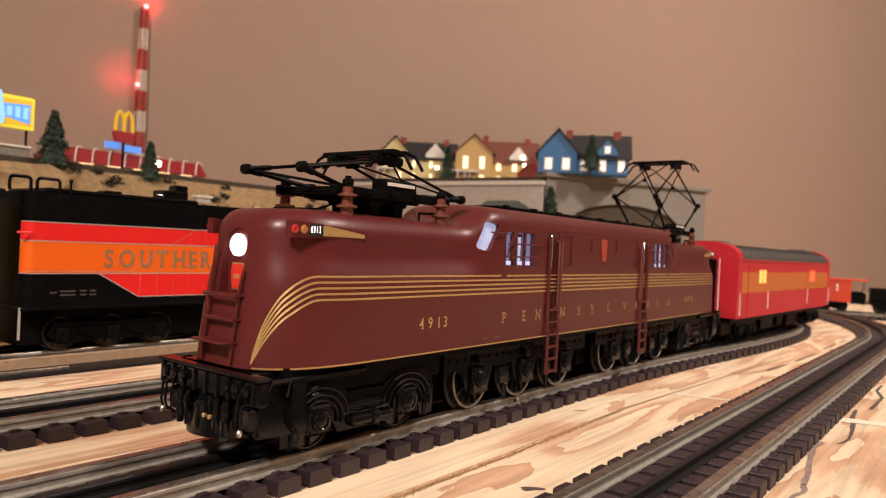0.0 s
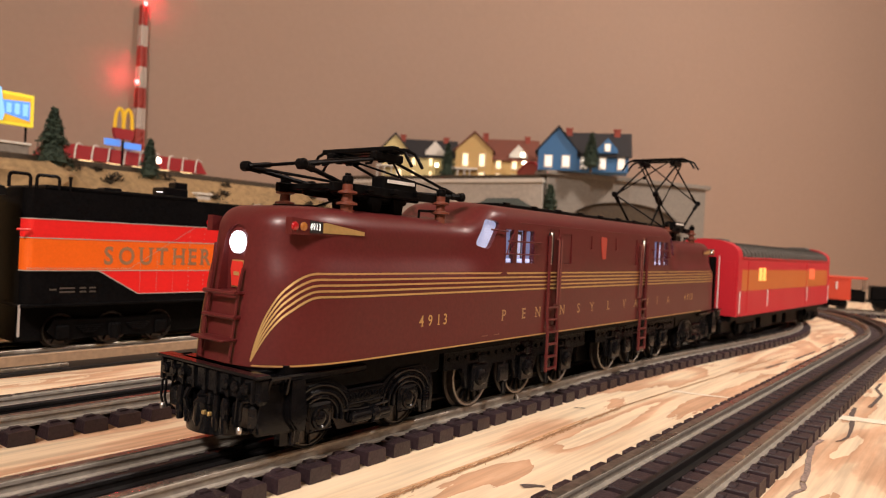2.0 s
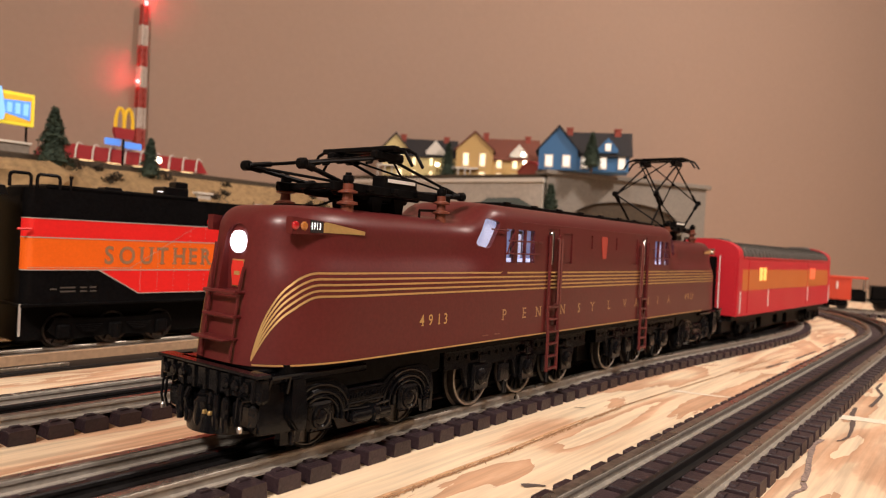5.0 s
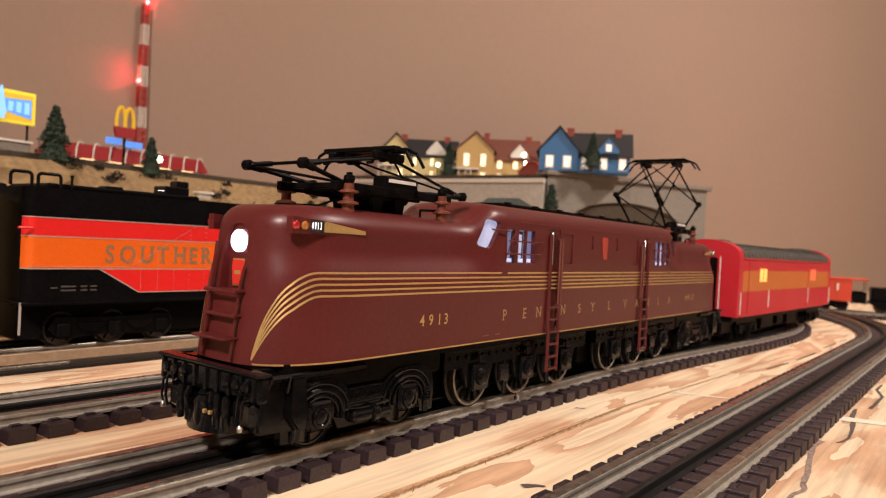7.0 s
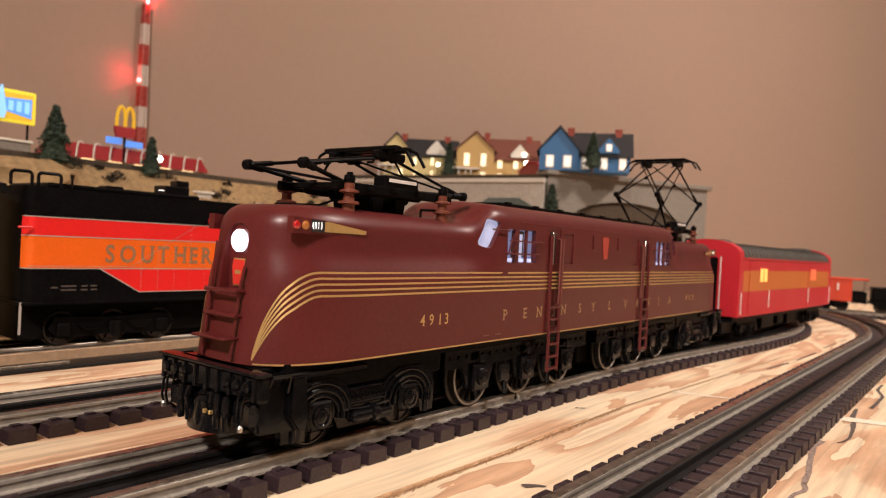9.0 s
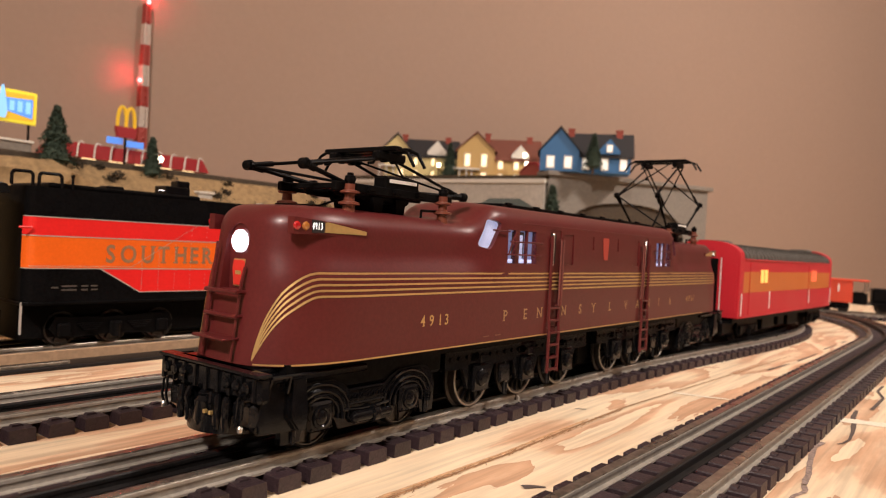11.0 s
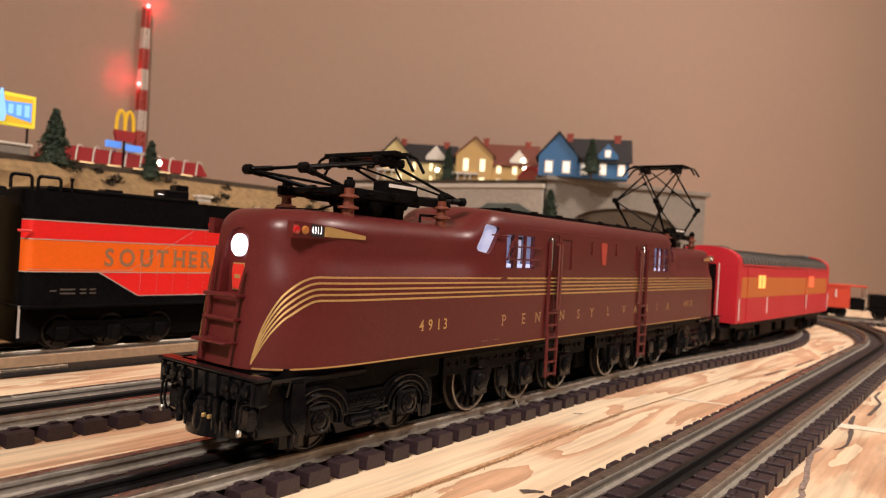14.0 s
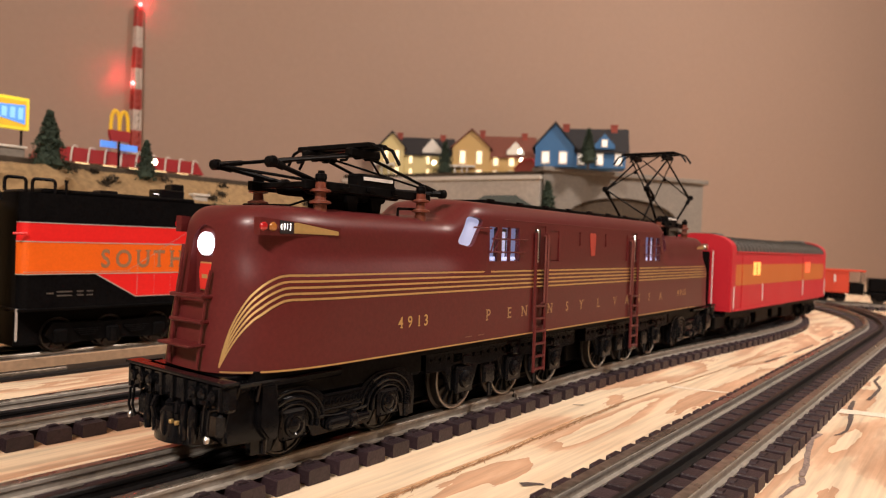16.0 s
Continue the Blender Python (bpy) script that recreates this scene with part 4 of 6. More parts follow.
def window_set(loco, flip):
    """Cab windows: glass over a shallow cab with a self-glowing lining, a light strip, bars and a wiper."""
    bm = B()
    fr = [bm.verts.new((x * flip, -(skin_y(x, z) - 0.0009), z)) for x, z in SHIELD]
    bm.faces.new(fr)
    bmesh.ops.solidify(bm, geom=list(bm.faces), thickness=0.0003)
    w = part("windshield", bm, M_GLASS, loco, "clear curved cab window pane")
    w.visible_shadow = False
    bm = B()
    fr = [bm.verts.new((x * flip, -(skin_y(x, z) - 0.0022), z)) for x, z in SHIELD]
    bm.faces.new(fr)
    bmesh.ops.solidify(bm, geom=list(bm.faces), thickness=0.0004)
    part("glowing_cab_lining", bm, M_CABWALL, w, "cab lining with bluish-white cab light put into its glow")
    bm = B()
    rod(bm, (-0.1232 * flip, -0.0300, 0.0858), (-0.1115 * flip, -0.0320, 0.0856), 0.0004)
    part("wiper", bm, M_TUSC, w)
    bm = B()
    box(bm, *sorted((-0.1102 * flip, -0.0838 * flip)), -0.0280, -0.0275, 0.0704, 0.0864)
    c = part("glowing_cab_lining", bm, M_CABDIM, loco, "side cab lining with dim bluish light put into its glow")
    bm = B()
    box(bm, *sorted((-0.1085 * flip, -0.0850 * flip)), -0.0290, -0.0281, 0.0703, 0.0722)
    part("light_strip", bm, M_LED, c, "glowing bluish cab light")
    for x in (-0.1040, -0.0965):
        bm = B()
        box(bm, *sorted((x * flip, (x + 0.0035) * flip)), -0.0288, -0.0281, 0.0712, 0.0860, 0.0003)
        part("cab_fitting", bm, M_DARK, c, "dark cab fitting")
    # Added glowing panel brightens the middle side window.
    bm = B()
    box(bm, *sorted((-0.0992 * flip, -0.0945 * flip)), -0.0290, -0.0281, 0.0715, 0.0845, 0.0003)
    part("added_glow_panel", bm, M_CABWALL, c, "bright bluish glowing panel added behind the middle window")
    for x0, x1 in ((-0.1102, -0.1034), (-0.0998, -0.0926), (-0.0916, -0.0840)):
        bm = B()
        box(bm, *sorted((x0 * flip, x1 * flip)), -0.0298, -0.0294, 0.0702, 0.0864)
        g = part("side_window", bm, M_GLASS, loco, "clear cab side window")
        g.visible_shadow = False
    for x0, x1 in ((-0.1035, -0.0997), (-0.0927, -0.0915)):
        bm = B()
        box(bm, *sorted((x0 * flip, x1 * flip)), -0.0303, -0.0288, 0.0700, 0.0866)
        part("window_post", bm, M_TUSC, loco, "maroon window post")
    for z, x0, x1 in ((0.0745, -0.1120, -0.0800), (0.0808, -0.1085, -0.0780)):
        bm = B()
        rod(bm, (x0 * flip, -0.0318, z), (x1 * flip, -0.0318, z), 0.00042)
        for x in (x0 + 0.001, x1 - 0.001):
            rod(bm, (x * flip, -0.0318, z), (x * flip, -0.0300, z), 0.0005)
        part("window_bar", bm, M_TUSC, loco, "maroon window bar")
    for pts in (((-0.1110, 0.0745), (-0.1082, 0.0815), (-0.1045, 0.0855)), ((-0.1085, 0.0745), (-0.1030, 0.0812))):
        bm = B()
        wire(bm, [(x * flip, -0.0316, z) for x, z in pts], 0.0004)
        part("window_bracket", bm, M_TUSC, loco, "bent maroon window bracket")


def recess_door(loco, x0, x1, flip, lit):
    bm = B()
    box(bm, *sorted((x0 * flip, x1 * flip)), -0.0299, -0.0290, 0.0362, 0.0882)
    d = part("side_door", bm, M_TUSC, loco)
    a, b = x0 + (x1 - x0) * 0.12, x0 + (x1 - x0) * 0.55
    bm = B()
    box(bm, *sorted((a * flip, b * flip)), -0.0302, -0.0296, 0.0705, 0.0868)
    part("door_pane", bm, M_DARK, d)
    bm = B()
    z = 0.070
    while z < 0.0865:
        lathe(bm, ((a + b) / 2 * flip, -0.0302, z), (0, -1, 0), ((0, 0.0009), (0.0005, 0.0007)), 8)
        z += 0.0016
    part("door_chain", bm, M_STEEL, d, "bright beaded strip")
    for x in (x0 + (x1 - x0) * 0.78, x0 + (x1 - x0) * 1.02):
        bm = B()
        wire(bm, [(x * flip, -0.0305, 0.0835), (x * flip, -0.0322, 0.0830), (x * flip, -0.0322, 0.0480), (x * flip, -0.0305, 0.0475)], 0.0005)
        part("door_rail", bm, M_TUSC2, d, "thin upright door handrail")


NICHE = [(-0.0066 * math.cos(radians(15 * k)), 0.0752 + 0.0064 * math.sin(radians(15 * k))) for k in range(13)] + [(0.0062, 0.0575), (-0.0062, 0.0575)]


def rounded(pts, r, n=4):
    """A polygon with its corners rounded."""
    out = []
    for k, p in enumerate(pts):
        p = Vector(p)
        a, b = Vector(pts[k - 1]) - p, Vector(pts[(k + 1) % len(pts)]) - p
        p0, p1 = p + a.normalized() * r, p + b.normalized() * r
        for j in range(n + 1):
            t = j / n
            q = p0 * (1 - t) ** 2 + p * (2 * t * (1 - t)) + p1 * t * t
            out.append((q.x, q.y))
    return out


SHIELD = rounded([(-0.1322, 0.0781), (-0.1227, 0.0763), (-0.1151, 0.0894), (-0.1246, 0.0912)], 0.0026)


def recess_cutter():
    """Solid blocks where the shell is sunk: headlight niches, doors, windows and side panels."""
    bm = B()
    for flip in (1, -1):
        prism(bm, NICHE, "x", *sorted((flip * -0.2424, flip * -0.2600)))
        for s in (-1, 1):
            y0, y1 = sorted((s * 0.0296, s * 0.0400))
            for x0, x1, z0, z1 in ((-0.0690, -0.0565, 0.0360, 0.0885), (-0.1106, -0.0836, 0.0700, 0.0866), (-0.0525, -0.0418, 0.0700, 0.0866), (-0.0190, -0.0160, 0.0790, 0.0866)):
                deep = sorted((s * 0.0224, s * 0.0400)) if x0 < -0.1 else (y0, y1)
                box(bm, *sorted((x0 * flip, x1 * flip)), *deep, z0, z1)
            prism(bm, [(x * flip, z) for x, z in SHIELD], "y", *sorted((s * 0.0188, s * 0.0400)))
    bmesh.ops.recalc_face_normals(bm, faces=bm.faces)
    return bm


def carved(bm, cut):
    """bm less the blocks of cut."""
    bmesh.ops.holes_fill(bm, edges=bm.edges, sides=0)
    bmesh.ops.recalc_face_normals(bm, faces=bm.faces)
    obs = []
    for b in (bm, cut):
        me = bpy.data.meshes.new("work")
        b.to_mesh(me)
        b.free()
        obs.append(new("work", me))
    mod = obs[0].modifiers.new("cut", "BOOLEAN")
    mod.operation, mod.object, mod.solver = "DIFFERENCE", obs[1], "EXACT"
    dg = bpy.context.evaluated_depsgraph_get()
    me = bpy.data.meshes.new_from_object(obs[0].evaluated_get(dg))
    out = B()
    out.from_mesh(me)
    for o in obs:
        bpy.data.objects.remove(o)
    bpy.data.meshes.remove(me)
    return out


def electric_locomotive():
    L = thing("electric_locomotive", (0, 0, RT), "maroon streamlined model electric locomotive with gold pinstripes", "model locomotive")
    part("body_shell", carved(loco_shell(), recess_cutter()), M_TUSC, L, "smooth semi-gloss maroon body shell", True)
    bm = B()
    box(bm, -0.240, 0.240, -0.0255, 0.0255, 0.0290, 0.0330)
    for s in (-1, 1):
        box(bm, *sorted((s * 0.232, s * 0.150)), -0.0245, 0.0245, 0.0205, 0.0325, 0.0015)
        box(bm, *sorted((s * 0.225, s * 0.005)), -0.0130, 0.0130, 0.0060, 0.0300, 0.0010)
    part("underframe", bm, M_SOOT, L)
    for i in range(5):
        for sgn in (-1, 1):
            bm = B()
            for flip in (1, -1):
                stripe(bm, i, sgn, flip)
            box(bm, -0.1001, 0.1001, *sorted((sgn * 0.0300, sgn * 0.03092)), 0.0651 - 0.002075 * i - 0.00040, 0.0651 - 0.002075 * i + 0.00040)
            part("pinstripe", bm, M_GOLD, L, "thin gold pinstripe")
    for sgn in (-1, 1):
        bm = B()
        rows = []
        pth = [("a", radians(68 - k * 3.5)) for k in range(19)] + [("x", 0.1969 - 0.01 * k) for k in range(0, 40)]
        for kind, q in pth:
            if kind == "a":
                x, y = nose_point(max(q, 1e-3), ZB + 0.001, 0.00012)
            else:
                x, y = -q, -(side_y(q, ZB + 0.001) + 0.00012)
            rows.append([bm.verts.new((x, -sgn * y, ZB + h)) for h in (0.0002, 0.0008)])
        for r, s in zip(rows, rows[1:]):
            bm.faces.new((r[0], r[1], s[1], s[0]))
        part("sill_stripe", bm, M_GOLD, L, "gold line along the skirt")
    xs = [-0.1120, -0.0932, -0.0800, -0.0532, -0.0322, -0.0152, 0.0084, 0.0322, 0.0510, 0.0700, 0.0918, 0.1122]
    side_text("PENNSYLVANIA", 0.0076, xs, 0.0420, L, "letter", M_GOLDL, -1, stretch=1.0)
    side_text("4913", 0.0066, [-0.1748, -0.1690, -0.1632, -0.1586], 0.0431, L, "numeral", M_GOLD, -1, stretch=0.95)
    side_text("4913", 0.0066, [0.1500, 0.1558, 0.1616, 0.1662], 0.0431, L, "numeral", M_GOLD, -1, stretch=0.95)
    for x0 in (-0.128, -0.118):
        bm = B()
        box(bm, x0, x0 + 0.005, -0.03092, -0.0304, 0.0353, 0.0358)
        part("small_lettering", bm, M_GOLDD, L)
    bm = B()
    side_patch(bm, [(-0.0024, 0.0732), (0.0024, 0.0732), (0.0042, 0.0850), (0.0033, 0.0866), (-0.0033, 0.0866), (-0.0042, 0.0850)], 0.0001, 0.0003)
    part("keystone", bm, M_KEYS, L, "red keystone badge")
    for flip in (1, -1):
        for sgn in (-1, 1):
            number_board(L, flip, sgn)
        window_set(L, flip)
        recess_door(L, -0.0690, -0.0565, flip, True)
        rung_ladder(L, -0.0685, -0.0580, 0.0120, 0.0850, flip)
        for x, w, z0 in ((-0.0470, 0.0048, 0.0706), (-0.0175, 0.0012, 0.0796)):
            bm = B()
            box(bm, *sorted(((x - w) * flip, (x + w) * flip)), -0.0300, -0.0290, z0, 0.0860)
            part("side_panel", bm, M_TUSC, L, "sunken side panel")
        pilot(L, flip)
        lead_truck(L, -0.1986 * flip, flip)
    drive_frame(L, (-0.1211, -0.0778, -0.0345))
    drive_frame(L, (0.0345, 0.0778, 0.1211))
    for sgn in (-1, 1):
        bm = B()
        box(bm, -0.0985, 0.0985, *sorted((sgn * 0.0288, sgn * 0.0303)), 0.0899, 0.0906, 0.0002)
        part("roof_seam", bm, M_TUSC, L, "raised seam below the roof edge")
    # roof walk and vents
    bm = B()
    box(bm, -0.100, 0.100, -0.0185, 0.0185, 0.0982, 0.1002, 0.0003)
    r = part("roof_walk", bm, M_SOOT, L, "dark roof walk")
    for k in range(7):
        bm = B()
        box(bm, -0.096 + 0.028 * k, -0.091 + 0.028 * k, -0.0195, -0.0175, 0.0998, 0.1008, 0.0002)
        part("vent", bm, M_SOOT, r)
    # nose: headlight niche, lamp, badge and steps
    for flip in (1, -1):
        bm = B()
        out = NICHE
        prism(bm, out, "x", *sorted((flip * -0.2380, flip * -0.2425)))
        n = part("headlight_niche", bm, M_TUSC, L, "recessed headlight niche")
        bm = B()
        lathe(bm, (-0.2424 * flip, 0, 0.0750), (-flip, 0, 0), ((0, 0.0041), (0.0014, 0.0041), (0.0022, 0.0032), (0.0026, 0.0010)), 24)
        part("headlight", bm, M_LIT if flip > 0 else M_WHITE, n, "glowing white headlight", True)
        bm = B()
        prism(bm, [(-0.0026, 0.0590), (0.0026, 0.0590), (0.0036, 0.0650), (0.0030, 0.0680), (-0.0030, 0.0680), (-0.0036, 0.0650)], "x", *sorted((flip * -0.2424, flip * -0.2433)))
        part("nose_badge", bm, M_KEY, n, "red keystone badge")
        bm = B()
        prism(bm, [(-0.0031, 0.0585), (0.0031, 0.0585), (0.0041, 0.0650), (0.0034, 0.0685), (-0.0034, 0.0685), (-0.0041, 0.0650)], "x", *sorted((flip * -0.2424, flip * -0.24295)))
        part("badge_border", bm, M_GOLD, n, "thin gold border")
        bm = B()
        box(bm, *sorted((flip * -0.2432, flip * -0.24345)), -0.0016, 0.0016, 0.0628, 0.0642)
        part("badge_mark", bm, M_GOLD, n)
        bm = B()
        for s in (-1, 1):
            wire(bm, [(-0.2508 * flip, s * 0.0085, 0.0335), (-0.2480 * flip, s * 0.0085, 0.0600), (-0.2466 * flip, s * 0.0085, 0.0660 if s < 0 else 0.0745)], 0.0006)
        for z in (0.0570, 0.0485):
            rod(bm, (-0.2500 * flip, -0.0095, z), (-0.2500 * flip, 0.0095, z), 0.0008)
            for s in (-1, 1):
                rod(bm, (-0.2500 * flip, s * 0.0088, z), (-0.2440 * flip, s * 0.0088, z), 0.0008)
        box(bm, *sorted((-0.2470 * flip, -0.2550 * flip)), -0.0095, 0.0095, 0.0402, 0.0412, 0.0003)
        part("nose_ladder", bm, M_TUSC, L, "maroon nose ladder with step")
    pantograph(L, -0.1800, 1, False)
    pantograph(L, 0.1655, -1, True)
    return L


LOCO = electric_locomotive()

# ---- red baggage car ----


def car_truck(car, cx, half, wheels, r, label):
    bm = B()
    for s in (-1, 1):
        y0, y1 = sorted((s * 0.0215, s * 0.0245))
        prism(bm, [(cx - half - 0.010, 0.0110), (cx - half - 0.006, 0.0185), (cx - 0.010, 0.0175), (cx + 0.010, 0.0175), (cx + half + 0.006, 0.0185), (cx + half + 0.010, 0.0110), (cx + half + 0.003, 0.0045), (cx + 0.012, 0.0060), (cx - 0.012, 0.0060), (cx - half - 0.003, 0.0045)], "y", y0, y1)
        for a, b in zip(wheels, wheels[1:]):
            m = (a + b) / 2
            for k in range(4):
                w = 0.0085 - k * 0.0014
                box(bm, cx + m - w, cx + m + w, *sorted((s * 0.0243, s * 0.0262)), 0.0128 - k * 0.0013, 0.0138 - k * 0.0013)
        for a in wheels:
            box(bm, cx + a - 0.0042, cx + a + 0.0042, *sorted((s * 0.0242, s * 0.0268)), 0.0055, 0.0145, 0.0010)
        lathe(bm, (cx, s * 0.0258, 0.0045), (0, 0, 1), ((0, 0.0030), (0.0090, 0.0030)), 10)
    box(bm, cx - half, cx + half, -0.0215, 0.0215, 0.0120, 0.0160)
    t = part("truck", bm, M_SOOT, car, label)
    for a in wheels:
        for y in (-0.0182, 0.0182):
            SPINNING.append((wheel("wheel", r, 0.0048, t, cx + a, y, r, 6, "metal wheel", M_WHEEL), r))
    return t


def arch(w, z0, h, n=14):
    return [(w * math.cos(a) * -1, z0 + h * math.sin(a) ** 0.85) for a in [math.pi * k / n for k in range(n + 1)]]


def baggage_car():
    Lc, hw = 0.386, 0.0315
    c = thing("baggage_car", (0.2795, -0.0045, RT), "bright red and orange model baggage car with grey roof", "model railcar", "", -2.2)
    z0, z1, eave = 0.0230, 0.0790, 0.0790
    bm = B()
    box(bm, 0.012, Lc - 0.012, -hw, hw, z0, z1, 0.0006)
    body = part("body", bm, M_CRED, c, "red car side", True)
    for s in (-1, 1):
        bm = B()
        box(bm, 0.0125, Lc - 0.0125, *sorted((s * hw, s * (hw + 0.0002))), 0.0470, 0.0668)
        part("orange_band", bm, M_CORA, body, "orange band")
        for a, lit in ((0.030, M_WARMW), (0.262, M_WARMD)):
            bm = B()
            box(bm, a, a + 0.062, *sorted((s * hw, s * (hw + 0.0006))), z0 + 0.002, 0.0755, 0.0003)
            d = part("sliding_door", bm, M_CRED, body)
            bm = B()
            box(bm, a + 0.0003, a + 0.0617, *sorted((s * (hw + 0.0004), s * (hw + 0.0008))), 0.0470, 0.0668)
            part("door_band", bm, M_CORA, d)
            for k in (0.034, 0.047) if a < 0.1 else (0.012, 0.025):
                bm = B()
                box(bm, a + k, a + k + 0.010, *sorted((s * (hw + 0.0006), s * (hw + 0.0010))), 0.0560, 0.0690)
                part("door_window", bm, lit, d, "lit orange door window")
            for k in ((0.064,) if a < 0.1 else (-0.002,)):
                bm = B()
                y = s * (hw + 0.0018)
                wire(bm, [(a + k, y, 0.0300), (a + k, y, 0.0465), (a + k + 0.003, y * 0.97, 0.0465)], 0.0005)
                part("grab_iron", bm, M_WHITE, d, "white grab iron")
        for k in (0.006, Lc - 0.006):
            bm = B()
            y = s * (hw + 0.0010)
            wire(bm, [(k, y, 0.0260), (k, y, 0.0465)], 0.0005)
            part("grab_iron", bm, M_WHITE, body)
    for a, b in ((0.0, 0.0125), (Lc - 0.0125, Lc)):
        bm = B()
        prism(bm, [(y * hw / 0.0315, z) for y, z in [(-0.0317, z0), (-0.0317, 0.0800)] + [(-0.0317 * math.cos(q), 0.0800 + 0.0150 * math.sin(q) ** 0.8) for q in [math.pi * k / 14 for k in range(1, 14)]] + [(0.0317, 0.0800), (0.0317, z0)]], "x", a, b)
        bmesh.ops.bevel(bm, geom=list(bm.edges), offset=0.0006, segments=1, affect="EDGES")
        part("end_wall", bm, M_CRED, c, "bright red rounded car end")
    bm = B()
    prism(bm, [(-hw * math.cos(q), eave + 0.0135 * math.sin(q) ** 0.8) for q in [math.pi * k / 18 for k in range(19)]], "x", 0.0125, Lc - 0.0125)
    roof = part("roof", bm, M_ROOFG, c, "dark grey ribbed arch roof", True)
    for k in range(30):
        bm = B()
        x = 0.016 + k * (Lc - 0.034) / 29
        pts = [(x, -(hw + 0.0003) * math.cos(q), eave + 0.0139 * math.sin(q) ** 0.8) for q in [math.pi * j / 16 for j in range(17)]]
        wire(bm, pts, 0.0005, 4)
        part("rib", bm, M_ROOFG, roof)
    for k, n in ((0.018, 0.020), (Lc - 0.045, 0.022)):
        bm = B()
        box(bm, k, k + n, -0.012, 0.012, eave + 0.0120, eave + 0.0165, 0.002)
        part("roof_hatch", bm, M_ROOFG, roof)
    bm = B()
    box(bm, 0.004, Lc - 0.004, -0.026, 0.026, 0.0180, z0)
    for x0, x1, z in ((0.105, 0.150, 0.006), (0.165, 0.190, 0.008), (0.205, 0.250, 0.006)):
        box(bm, x0, x1, -0.0245, 0.0245, z, 0.0185, 0.001)
    box(bm, 0.020, Lc - 0.020, -0.0165, 0.0165, 0.0035, 0.0185)
    part("underframe", bm, M_SOOT, c, "black underframe boxes")
    bm = B()
    box(bm, -0.030, 0.004, -0.0025, 0.0025, 0.010, 0.015)
    box(bm, -0.0045, 0.0, -0.012, 0.012, 0.020, 0.078, 0.001)
    # Added low block fills the gap between locomotive and car with black.
    box(bm, -0.012, 0.030, -0.022, 0.022, 0.0060, 0.0200, 0.002)
    part("diaphragm", bm, M_SOOT, c, "black end diaphragm, coupler and added gap-filling block")
    for s in (-1, 1):
        bm = B()
        box(bm, -0.0006, 0.0004, *sorted((s * 0.0165, s * 0.0290)), 0.0270, 0.0740, 0.0002)
        part("end_panel", bm, M_CRED, c)
        bm = B()
        box(bm, 0.0125, Lc - 0.0125, *sorted((s * hw, s * (hw + 0.0010))), 0.0776, 0.0790, 0.0003)
        part("eave_strip", bm, M_CRED, c, "red strip below the roof edge")
        bm = B()
        box(bm, 0.0125, Lc - 0.0125, *sorted((s * hw, s * (hw + 0.0008))), z0, z0 + 0.0020, 0.0003)
        part("sill", bm, M_CRED, c)
        bm = B()
        rod(bm, (-0.0022, s * 0.0150, 0.0240), (-0.0022, s * 0.0150, 0.0790), 0.0006)
        part("end_rail", bm, M_WHITE, c, "white end handrail")
    for cx in (0.055, Lc - 0.055):
        car_truck(c, cx, 0.024, (-0.0235, 0, 0.0235), 0.0092, "black six-wheel truck")
    return c


CAR = baggage_car()

# ---- steam tender ----


